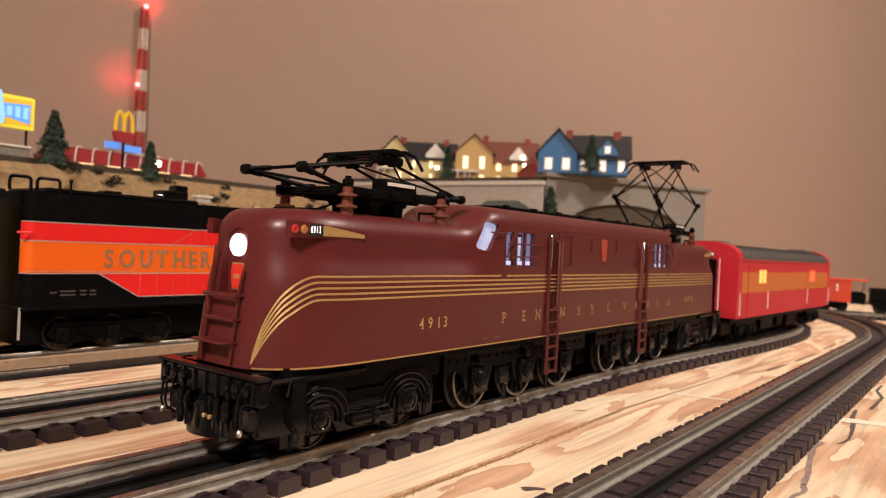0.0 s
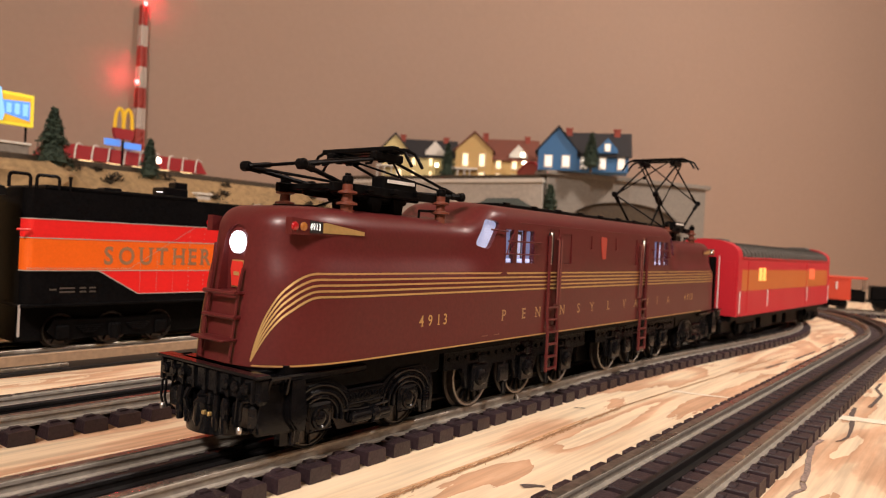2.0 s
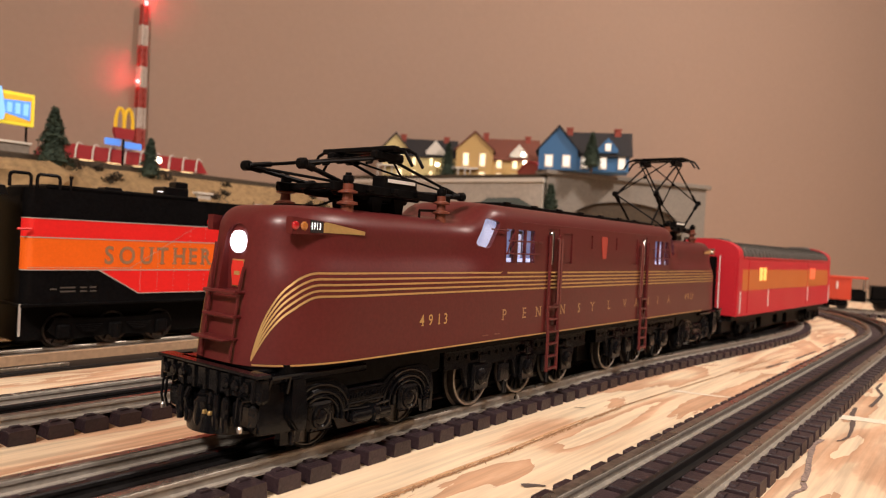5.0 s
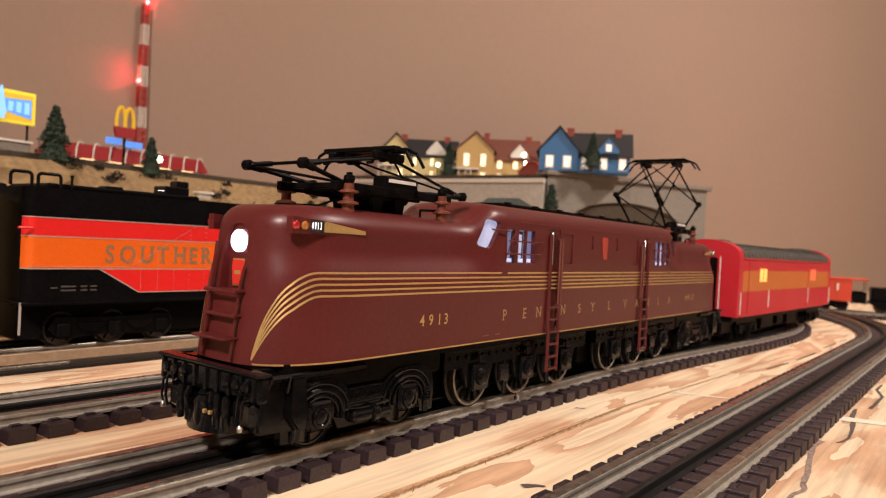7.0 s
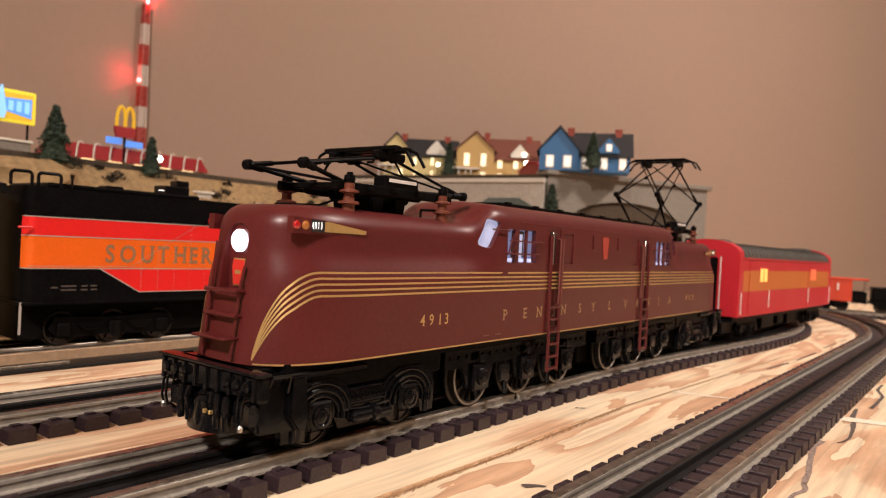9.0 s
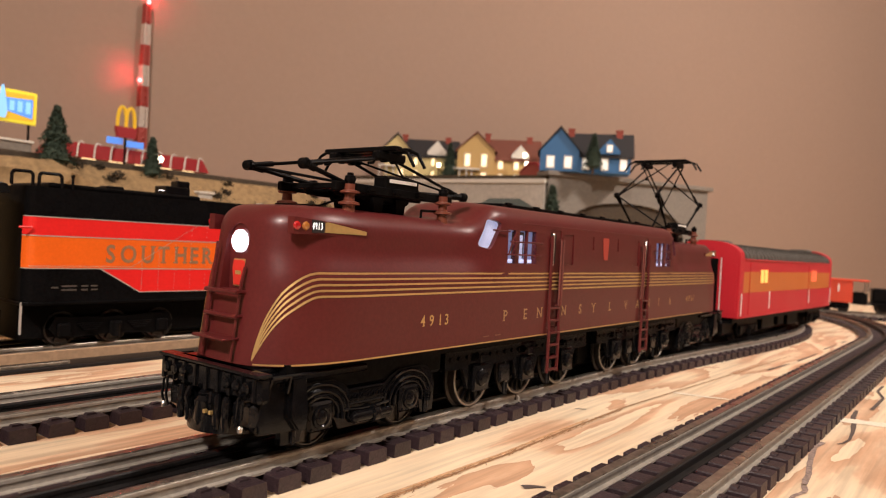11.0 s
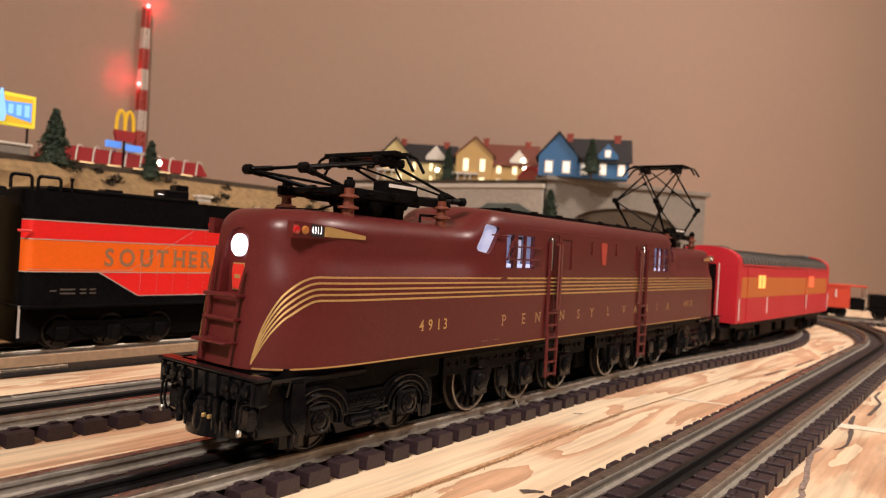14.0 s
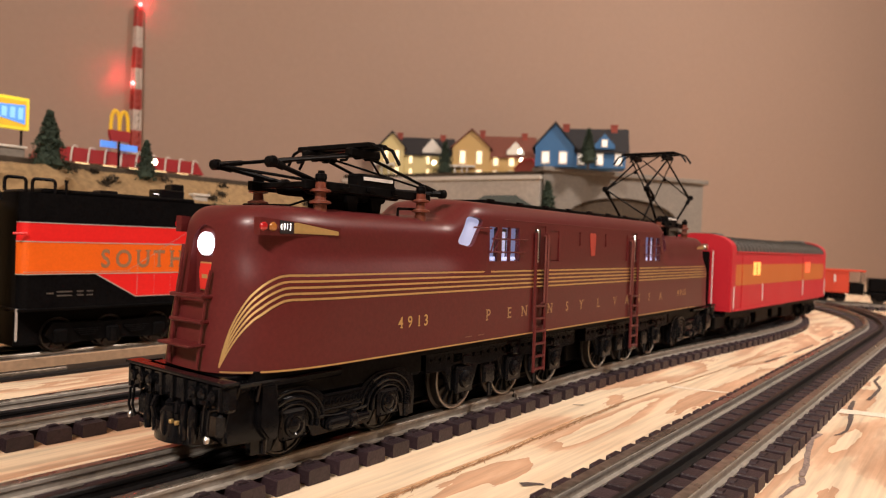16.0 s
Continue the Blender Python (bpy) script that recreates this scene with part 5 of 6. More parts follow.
def tender():
    x0, x1, r = -0.2242, 0.110, 0.006
    t = thing("steam_tender", (0, 0.265, RT), "black, red and orange model steam tender on the rear track", "model tender")
    hw = 0.0325
    bm = B()
    def corner(off):
        """Rounded front corner of the tank in plan, from its end to its side."""
        return [(x0 + r - (r + off) * math.cos(q), -hw + r - (r + off) * math.sin(q)) for q in [math.pi / 2 * k / 7 for k in range(8)]]
    prism(bm, corner(0) + [(x1, -hw), (x1, hw)] + [(x, -y) for x, y in corner(0)][::-1], "z", 0.0275, 0.0985)
    body = part("tank", bm, M_SOOT, t, "black tank body", True)
    def plate(name, pts, m, off, lab=""):
        bm = B()
        prism(bm, pts, "y", -(hw + off), -(hw - 0.001))
        part(name, bm, m, body, lab)
    def wrap(name, z0, z1, m, off, lab=""):
        bm = B()
        prism(bm, corner(off) + [(x1, -(hw + off)), (x1, -(hw - 0.001))] + corner(-0.001)[::-1], "z", z0, z1)
        part(name, bm, m, body, lab)
    wrap("red_band", 0.0690, 0.0803, M_DRED, 0.0003, "bright red upper band")
    wrap("orange_band", 0.0495, 0.0690, M_DORA, 0.0003, "orange band")
    plate("red_wedge", [(-0.1800, 0.0492), (-0.1530, 0.0338), (x1, 0.0338), (x1, 0.0492)], M_DRED, 0.0003, "red lower wedge")
    for z in (0.0805, 0.0690, 0.0494):
        wrap("silver_line", z - 0.0003, z + 0.0003, M_SILV, 0.0005)
    plate("silver_line", [(-0.1800, 0.0490), (-0.1530, 0.0336), (x1, 0.0336), (x1, 0.0342), (-0.1528, 0.0342), (-0.1793, 0.0494)], M_SILV, 0.0005)
    xx = -0.1770
    for ch in "SOUTHERN":
        bm = B()
        vs, fs = text_mesh(ch, 0.0162, 1.0, 0.00032)
        w = max(v[0] for v in vs) - min(v[0] for v in vs)
        vs, fs = serifs(ch, vs, fs, 0.0162, 0.0003)
        made = [bm.verts.new((xx + v[0] * 0.86, -(hw + 0.0005), 0.0535 + v[1])) for v in vs]
        for f in fs:
            bm.faces.new([made[k] for k in f])
        xx += w * 0.86 + 0.0035
        part("letter", bm, M_LETT, body, "grey letter")
    for a, b, z in ((-0.209, -0.205, 0.0372), (-0.203, -0.194, 0.0380), (-0.203, -0.194, 0.0356), (-0.191, -0.187, 0.0380), (-0.191, -0.187, 0.0356), (-0.185, -0.181, 0.0380), (-0.185, -0.181, 0.0356)):
        bm = B()
        box(bm, a, b, -(hw + 0.0003), -hw + 0.001, z, z + 0.0009)
        part("small_lettering", bm, M_LETD, body)
    bm = B()
    def rivets(p, q, n):
        for k in range(n):
            f = k / (n - 1)
            x, z = p[0] + (q[0] - p[0]) * f, p[1] + (q[1] - p[1]) * f
            lathe(bm, (x, -hw, z), (0, -1, 0), ((0, 0.00036), (0.0006, 0.00025)), 5)
    rivets((-0.222, 0.0508), (-0.158, 0.0508), 60)
    rivets((-0.158, 0.0515), (-0.112, 0.0802), 46)
    for x in (-0.152, -0.140, -0.128, -0.116, -0.104, -0.092):
        rivets((x, 0.0360), (x, 0.0500 + max(0, min(0.029, (x + 0.158) * 0.63))), 14)
    part("rivets", bm, M_SILV, body, "rows of tiny rivets")["kind"] = "stuff"
    bm = B()
    rivets((-0.213, 0.0290), (-0.120, 0.0290), 60)
    part("rivets", bm, M_BLACK, body, "row of tiny black rivets")["kind"] = "stuff"
    bm = B()
    box(bm, x0 - 0.001, x1, -hw - 0.0006, hw + 0.0006, 0.0268, 0.0290, 0.0006)
    part("frame", bm, M_SOOT, t)
    bm = B()
    box(bm, -0.212, -0.108, -hw + 0.003, hw - 0.003, 0.0980, 0.1015, 0.0012)
    box(bm, -0.108, x1, -hw + 0.005, hw - 0.005, 0.0980, 0.0992, 0.0006)
    deck = part("deck", bm, M_SOOT, t, "black coal bunker deck")
    for hb in ((-0.131, -0.112, -0.022, -0.006, 0.1010, 0.1075), (-0.120, -0.110, -0.018, -0.008, 0.1072, 0.1120), (-0.172, -0.160, -0.020, -0.008, 0.1010, 0.1035)):
        bm = B()
        box(bm, *hb, 0.0008)
        part("hatch", bm, M_BLACK, deck, "black hatch")
    bm = B()
    rod(bm, (-0.136, -0.02, 0.1035), (-0.130, -0.02, 0.1035), 0.0009)
    part("pipe", bm, M_BLACK, deck)
    for xa, xb in ((-0.2330, -0.2215), (-0.2180, -0.2050)):
        bm = B()
        y = -hw + 0.002
        za = 0.0985
        wire(bm, [(xa, y, za), (xa, y, za + 0.0065), (xa + 0.0012, y, za + 0.0082), (xb - 0.0012, y, za + 0.0082), (xb, y, za + 0.0065), (xb, y, za)], 0.0010, 8)
        part("hand_rail", bm, M_BLACK, deck, "black looped handrail", True)
    bm = B()
    rod(bm, (-0.1985, -hw + 0.002, 0.0985), (-0.1985, -hw + 0.002, 0.1055), 0.0008)
    lathe(bm, (-0.1985, -hw + 0.002, 0.1055), (0, 0, 1), ((0, 0.0012), (0.0018, 0.0012)), 8)
    part("post", bm, M_BLACK, deck)
    bm = B()
    rod(bm, (-0.2290, -hw - 0.001, 0.0738), (-0.2215, -hw - 0.001, 0.0738), 0.0007)
    part("grab_iron", bm, M_DRED, t)
    bm = B()
    box(bm, -0.2258, -0.2247, -hw, -hw + 0.0012, 0.0100, 0.0290)
    part("step_post", bm, M_SILV, t, "bright corner step")
    # Added block stands in for the shade under the tender and hides the table.
    bm = B()
    box(bm, -0.222, 0.100, -0.0200, 0.0200, 0.0045, 0.0270, 0.001)
    part("dark_gap_filler", bm, M_SOOT, t, "black block added for the dark gap behind the trucks")
    for cx in (-0.164, 0.050):
        car_truck(t, cx, 0.032, (-0.0330, 0, 0.0330), 0.0108, "black six-wheel tender truck")
    return t


TENDER = tender()


def steam_engine():
    e = thing("steam_engine", (0, 0.265, RT), "black rear end of a model steam engine coupled to the tender", "model locomotive")
    bm = B()
    box(bm, -0.420, -0.2420, -0.0330, 0.0330, 0.0240, 0.0930, 0.0020)
    part("cab", bm, M_SOOT, e, "matt black cab", True)
    bm = B()
    prism(bm, [(-0.0350, 0.0930), (-0.0300, 0.0985), (0, 0.1020), (0.0300, 0.0985), (0.0350, 0.0930)], "x", -0.425, -0.2350)
    part("cab_roof", bm, M_SOOT, e)
    bm = B()
    box(bm, -0.420, -0.2340, -0.027, 0.027, 0.0040, 0.0245)
    box(bm, -0.2440, -0.2300, -0.003, 0.003, 0.0140, 0.0190)
    part("frame", bm, M_SOOT, e)
    for x in (-0.262, -0.300):
        for y in (-0.0182, 0.0182):
            wheel("wheel", 0.0115, 0.0050, e, x, y, 0.0115, 10, "trailing wheel")
    return e


steam_engine()

# ---- far freight cars ----
M_GRED = mat("gondola_red", (0.62, 0.055, 0.018), 0.5, 0, 0.08, 30)
SIDE_A = math.degrees(math.atan2(-0.48, 0.10))


def side_at(s):
    a = radians(SIDE_A)
    return (0.93 + s * math.cos(a), 0.12 + s * math.sin(a), RT)


def caboose():
    c = thing("caboose", side_at(0.0), "orange-red caboose with an open end platform on the far siding", "model railcar", "", SIDE_A)
    bm = B()
    box(bm, 0.0, 0.160, -0.027, 0.027, 0.0160, 0.0520, 0.0006)
    b = part("body", bm, M_GRED, c, "orange-red car body")
    for k in range(3):
        bm = B()
        box(bm, 0.020 + k * 0.045, 0.030 + k * 0.045, -0.0276, -0.0268, 0.0330, 0.0430)
        part("window", bm, M_DARK, b)
    bm = B()
    box(bm, 0.138, 0.1405, -0.0284, -0.0272, 0.0340, 0.0460)
    part("badge", bm, M_WHITE, b, "small white mark")
    bm = B()
    box(bm, -0.004, 0.184, -0.0285, 0.0285, 0.0520, 0.0548, 0.0008)
    part("roof", bm, M_GRED, c, "orange-red roof")
    bm = B()
    box(bm, 0.160, 0.1615, -0.010, 0.010, 0.0170, 0.0500)
    part("end_door", bm, M_ROOFG, c, "dark end door")
    bm = B()
    box(bm, 0.160, 0.184, -0.026, 0.026, 0.0140, 0.0175)
    part("platform", bm, M_SOOT, c, "black end platform")
    for y in (-0.0262, 0.0262):
        bm = B()
        rod(bm, (0.182, y, 0.0150), (0.182, y, 0.0525), 0.0009)
        part("stanchion", bm, M_STEEL, c, "bright roof stanchion")
        bm = B()
        box(bm, 0.162, 0.182, y - 0.0006, y + 0.0006, 0.0175, 0.0330)
        part("railing", bm, M_SOOT, c)
    for cx in (0.028, 0.135):
        car_truck(c, cx, 0.012, (-0.0125, 0.0125), 0.0082, "black truck")
    return c


def flat_car():
    c = thing("flat_car", side_at(0.187), "black model flat car on the far siding", "model railcar", "", SIDE_A)
    bm = B()
    box(bm, 0.0, 0.22, -0.027, 0.027, 0.0140, 0.0190, 0.0006)
    box(bm, 0.002, 0.05, -0.022, 0.022, 0.0190, 0.0420, 0.002)
    box(bm, 0.055, 0.20, -0.018, 0.018, 0.0190, 0.0370, 0.002)
    part("deck", bm, M_SOOT, c, "black deck with load")
    for cx in (0.03, 0.18):
        car_truck(c, cx, 0.012, (-0.0125, 0.0125), 0.0082, "black truck")
    return c


N_SPIN = len(SPINNING)
caboose()
flat_car()
SPINNING = SPINNING[:N_SPIN]

# ---- scenery ----
M_STONE = mat("grey_stone", (0.205, 0.182, 0.152), 0.9, 0, 0.18, 30, 0.4, 200)
M_PLASTER = mat("white_plaster", (0.50, 0.46, 0.40), 0.9, 0, 0.15, 18, 0.3, 150)
M_HILL = mat("sandy_hill", (0.29, 0.19, 0.088), 0.95, 0, 0.35, 14, 0.6, 150)
M_SOIL = mat("brown_ground", (0.055, 0.038, 0.022), 0.95, 0, 0.3, 20, 0.4, 200)
M_GREEN = mat("dark_conifer", (0.030, 0.050, 0.030), 0.9, 0, 0.4, 60)
M_BUSH = mat("brown_scrub", (0.042, 0.030, 0.016), 0.9, 0, 0.4, 60)
M_TRUNK = mat("bark", (0.08, 0.05, 0.03), 0.9, 0, 0.3, 60)
M_BLUE = mat("blue_house_paint", (0.032, 0.135, 0.31), 0.6, 0, 0.08, 30)
M_YEL = mat("cream_house_paint", (0.64, 0.52, 0.23), 0.6, 0, 0.08, 30)
M_OCH = mat("ochre_house_paint", (0.56, 0.36, 0.125), 0.6, 0, 0.08, 30)
M_SHD = mat("dark_shingle", (0.020, 0.019, 0.021), 0.8, 0, 0.2, 60)
M_SHB = mat("brown_shingle", (0.17, 0.055, 0.035), 0.8, 0, 0.2, 60)
M_BRICK = mat("red_brick", (0.28, 0.055, 0.035), 0.8, 0, 0.2, 80)
M_HWIN = mat("lit_house_window", (0.9, 0.8, 0.6), 0.4, 0, 0, glow=(1.0, 0.70, 0.34), power=1.5)
M_WWIN = mat("white_house_window", (0.85, 0.85, 0.82), 0.4, 0, 0, glow=(1.0, 0.86, 0.70), power=0.55)
M_BULB = mat("bright_bulb", (1, 1, 0.9), 0.3, 0, 0, glow=(1.0, 0.85, 0.62), power=9.0)
M_TRIM = mat("white_trim", (0.70, 0.66, 0.58), 0.6, 0, 0.05, 60)
M_RROOF = mat("red_restaurant_roof", (0.33, 0.018, 0.022), 0.45, 0, 0.1, 30)
M_YSIGN = mat("yellow_sign", (0.80, 0.50, 0.03), 0.4, 0, 0, glow=(1.0, 0.62, 0.05), power=0.10)
M_BSIGN = mat("blue_lit_sign", (0.05, 0.25, 0.7), 0.4, 0, 0, glow=(0.16, 0.34, 1.0), power=0.75)
M_CSIGN = mat("pale_blue_lit_letters", (0.3, 0.6, 0.9), 0.4, 0, 0, glow=(0.22, 0.55, 1.0), power=0.7)
M_RED = mat("tower_red", (0.36, 0.050, 0.036), 0.5, 0, 0.08, 30)
M_TWH = mat("tower_white", (0.55, 0.47, 0.40), 0.5, 0, 0.05, 30)
M_RLED = mat("red_beacon", (1, 0.1, 0.1), 0.3, 0, 0, glow=(1.0, 0.10, 0.10), power=14.0)
M_RLED2 = mat("red_glow_sign", (0.8, 0.05, 0.05), 0.3, 0, 0, glow=(1.0, 0.06, 0.06), power=1.2)


TUN = [Vector((0.804, 0.469, 0)), Vector((1.162, 0.274, 0))]
back_r = on_wall(1.42, -0.003)
back_l = on_wall(0.442, -0.003)
bm = B()
prism(bm, [(0.812, 0.474), (1.160, 0.283), (back_r.x, back_r.y), (back_l.x, back_l.y)], "z", 0.150, 0.2330)
structure("plateau", bm, M_SOIL, "brown raised scenery deck under the houses")

# stone tunnel front with arched opening
def tunnel_front():
    d = (TUN[1] - TUN[0])
    L = d.length
    t = thing("tunnel_front", (TUN[0].x, TUN[0].y, 0), "grey stone tunnel front wall with a wide arched opening", "tunnel portal", "", math.degrees(math.atan2(d.y, d.x)))
    a0, a1, spring, rise = 0.050, 0.345, 0.128, 0.062
    mid, half = (a0 + a1) / 2, (a1 - a0) / 2
    arc = [(mid - half * math.cos(q), spring + rise * math.sin(q) ** 0.8) for q in [math.pi * k / 16 for k in range(17)]]
    bm = B()
    top = 0.2340
    def strip(pts):
        for (xa, za), (xb, zb) in zip(pts, pts[1:]):
            if xb - xa < 1e-6:
                continue
            f = [bm.verts.new(p) for p in ((xa, 0, za), (xb, 0, zb), (xb, 0, top), (xa, 0, top))]
            b = [bm.verts.new(p) for p in ((xa, 0.03, za), (xb, 0.03, zb), (xb, 0.03, top), (xa, 0.03, top))]
            bm.faces.new(f)
            bm.faces.new(b[::-1])
            bm.faces.new((f[0], f[1], b[1], b[0]))
            bm.faces.new((f[2], f[3], b[3], b[2]))
    strip([(0.0, 0.0), (a0, 0.0)])
    strip(arc)
    strip([(a1, 0.0), (L, 0.0)])
    f = [bm.verts.new(p) for p in ((L, 0, 0), (L, 0.03, 0), (L, 0.03, top), (L, 0, top))]
    bm.faces.new(f)
    bmesh.ops.remove_doubles(bm, verts=bm.verts, dist=0.00005)
    part("wall", bm, M_STONE, t)
    bm = B()
    box(bm, -0.006, L + 0.008, -0.008, 0.036, 0.2320, 0.2410, 0.001)
    part("coping", bm, M_STONE, t, "grey stone coping")
    bm = B()
    box(bm, 0.02, L - 0.002, 0.20, 0.21, 0.0, 0.19)
    part("tunnel_back", bm, M_SOIL, t, "dark brown tunnel inside")
    bm = B()
    box(bm, L - 0.012, L, 0.03, 0.26, 0.0, 0.2340)
    part("side_wall", bm, M_STONE, t)
    return t


tunnel_front()
# pale retaining wall running back from the corner
quad_wall("retaining_wall", Vector((back_l.x, back_l.y, 0)), Vector((0.800, 0.475, 0)), 0.0, 0.2180, 0.012, M_PLASTER, "pale plaster retaining wall below the houses")
quad_wall("retaining_coping", Vector((back_l.x - 0.006, back_l.y, 0)), Vector((0.794, 0.472, 0)), 0.2160, 0.2240, 0.022, M_TRIM, "white coping strip on the retaining wall")

# sandy hill along the rear
def hill():
    bm = B()
    nx, prof = 90, [(0.36, 0.0), (0.43, 0.012), (0.50, 0.050), (0.555, 0.098), (0.595, 0.135), (0.625, 0.156), (0.66, 0.160), (0.80, 0.162), (1.0, 0.163), (1.4, 0.163)]
    rows = []
    for i in range(nx + 1):
        x = -0.95 + 1.62 * i / nx
        row = []
        for k, (y, z) in enumerate(prof):
            n = noise.noise(Vector((x * 9, y * 9, 3.0))) * 0.018 + noise.noise(Vector((x * 30, y * 30, 7.0))) * 0.006
            yy = min(y + (n if 0 < k < 6 else 0), 1.19 - 0.5456 * (x - 0.37) - 0.005)
            fade = 1.0 - 0.75 * smooth(0.30, 0.66, x)
            row.append(bm.verts.new((x, yy, z * fade + (n * 0.5 if 0 < k < 5 else 0) * fade)))
        rows.append(row)
    for a, b in zip(rows, rows[1:]):
        for k in range(len(prof) - 1):
            bm.faces.new((a[k], b[k], b[k + 1], a[k + 1]))
    return structure("hillside", bm, M_HILL, "sandy plaster hillside with scattered scrub")


hill()
# dark road edge on the hill's rim
bm = B()
box(bm, -0.30, 0.36, 0.626, 0.640, 0.1540, 0.1632, 0.001)
structure("road_edge", bm, M_SOIL, "dark edge of the road on the hill")


def conifer(at, h, r, seed, label="dark green model conifer tree"):
    t = thing("conifer_tree", at, label, "tree", "model trees")
    rnd = random.Random(seed)
    bm = B()
    lathe(bm, (0, 0, -0.004), (0, 0, 1), ((0, r * 0.12), (h * 0.5, r * 0.07), (h * 0.97, r * 0.01)), 7)
    part("trunk", bm, M_TRUNK, t)
    bm = B()
    lathe(bm, (0, 0, h * 0.10), (0, 0, 1), ((0, r * 0.30), (h * 0.05, r * 0.62), (h * 0.45, r * 0.34), (h * 0.86, r * 0.03)), 9)
    for k in range(1300):
        f = rnd.random() ** 0.75
        z = h * (0.10 + 0.90 * f)
        rad = r * (1 - f) ** 0.85 * rnd.uniform(0.35, 1.05) + 0.0008
        a = rnd.uniform(0, 6.283)
        c = Vector((rad * math.cos(a), rad * math.sin(a), z - rad * 0.25))
        s = h * rnd.uniform(0.022, 0.050)
        vs = [bm.verts.new(c + Vector((rnd.uniform(-s, s), rnd.uniform(-s, s), rnd.uniform(-s, s) * 0.7))) for _ in range(4)]
        for q in ((0, 1, 2), (0, 1, 3), (0, 2, 3), (1, 2, 3)):
            bm.faces.new([vs[i] for i in q])
    part("crown", bm, M_GREEN, t, "ragged needle crown")
    return t


conifer((-0.0510, 0.612, 0.146), 0.071, 0.023, 1)
conifer((0.0635, 0.612, 0.146), 0.053, 0.016, 2)
conifer((0.772, 0.441, 0.100), 0.108, 0.026, 3)
conifer((0.838, 0.393, 0.2405), 0.074, 0.021, 4)
conifer((0.880, 0.775, 0.233), 0.085, 0.022, 5)
conifer((1.000, 0.590, 0.233), 0.095, 0.020, 6)


def scrub():
    rnd = random.Random(9)
    spots = [(-0.0304, 0.622, 0.1560, 1.5), (-0.0232, 0.620, 0.1530, 1.0), (0.0030, 0.622, 0.1560, 0.8), (0.0180, 0.609, 0.1460, 1.1), (-0.0520, 0.606, 0.1430, 1.2), (0.0082, 0.604, 0.1410, 0.7), (0.0912, 0.616, 0.1510, 0.9)]
    spots += [(rnd.uniform(0.13, 0.42), 0.572 + 0.05 * f, 0.118 + 0.038 * f, 1.0) for f in [rnd.random() for _ in range(9)]]
    for x, y, z, k in spots:
        c = thing("scrub_clump", (x, y, z), "small brown scrub clump on the hillside", "bush", "hillside scrub")
        bm = B()
        for j in range(90):
            s = 0.0032
            p = Vector((rnd.gauss(0, 0.0038 * k), rnd.gauss(-0.003, 0.0022), rnd.gauss(0, 0.0026 * k)))
            bm.faces.new([bm.verts.new(p + Vector((rnd.uniform(-s, s), rnd.uniform(-s, s), rnd.uniform(-s, s)))) for _ in range(3)])
        part("crown", bm, M_BUSH, c)


scrub()


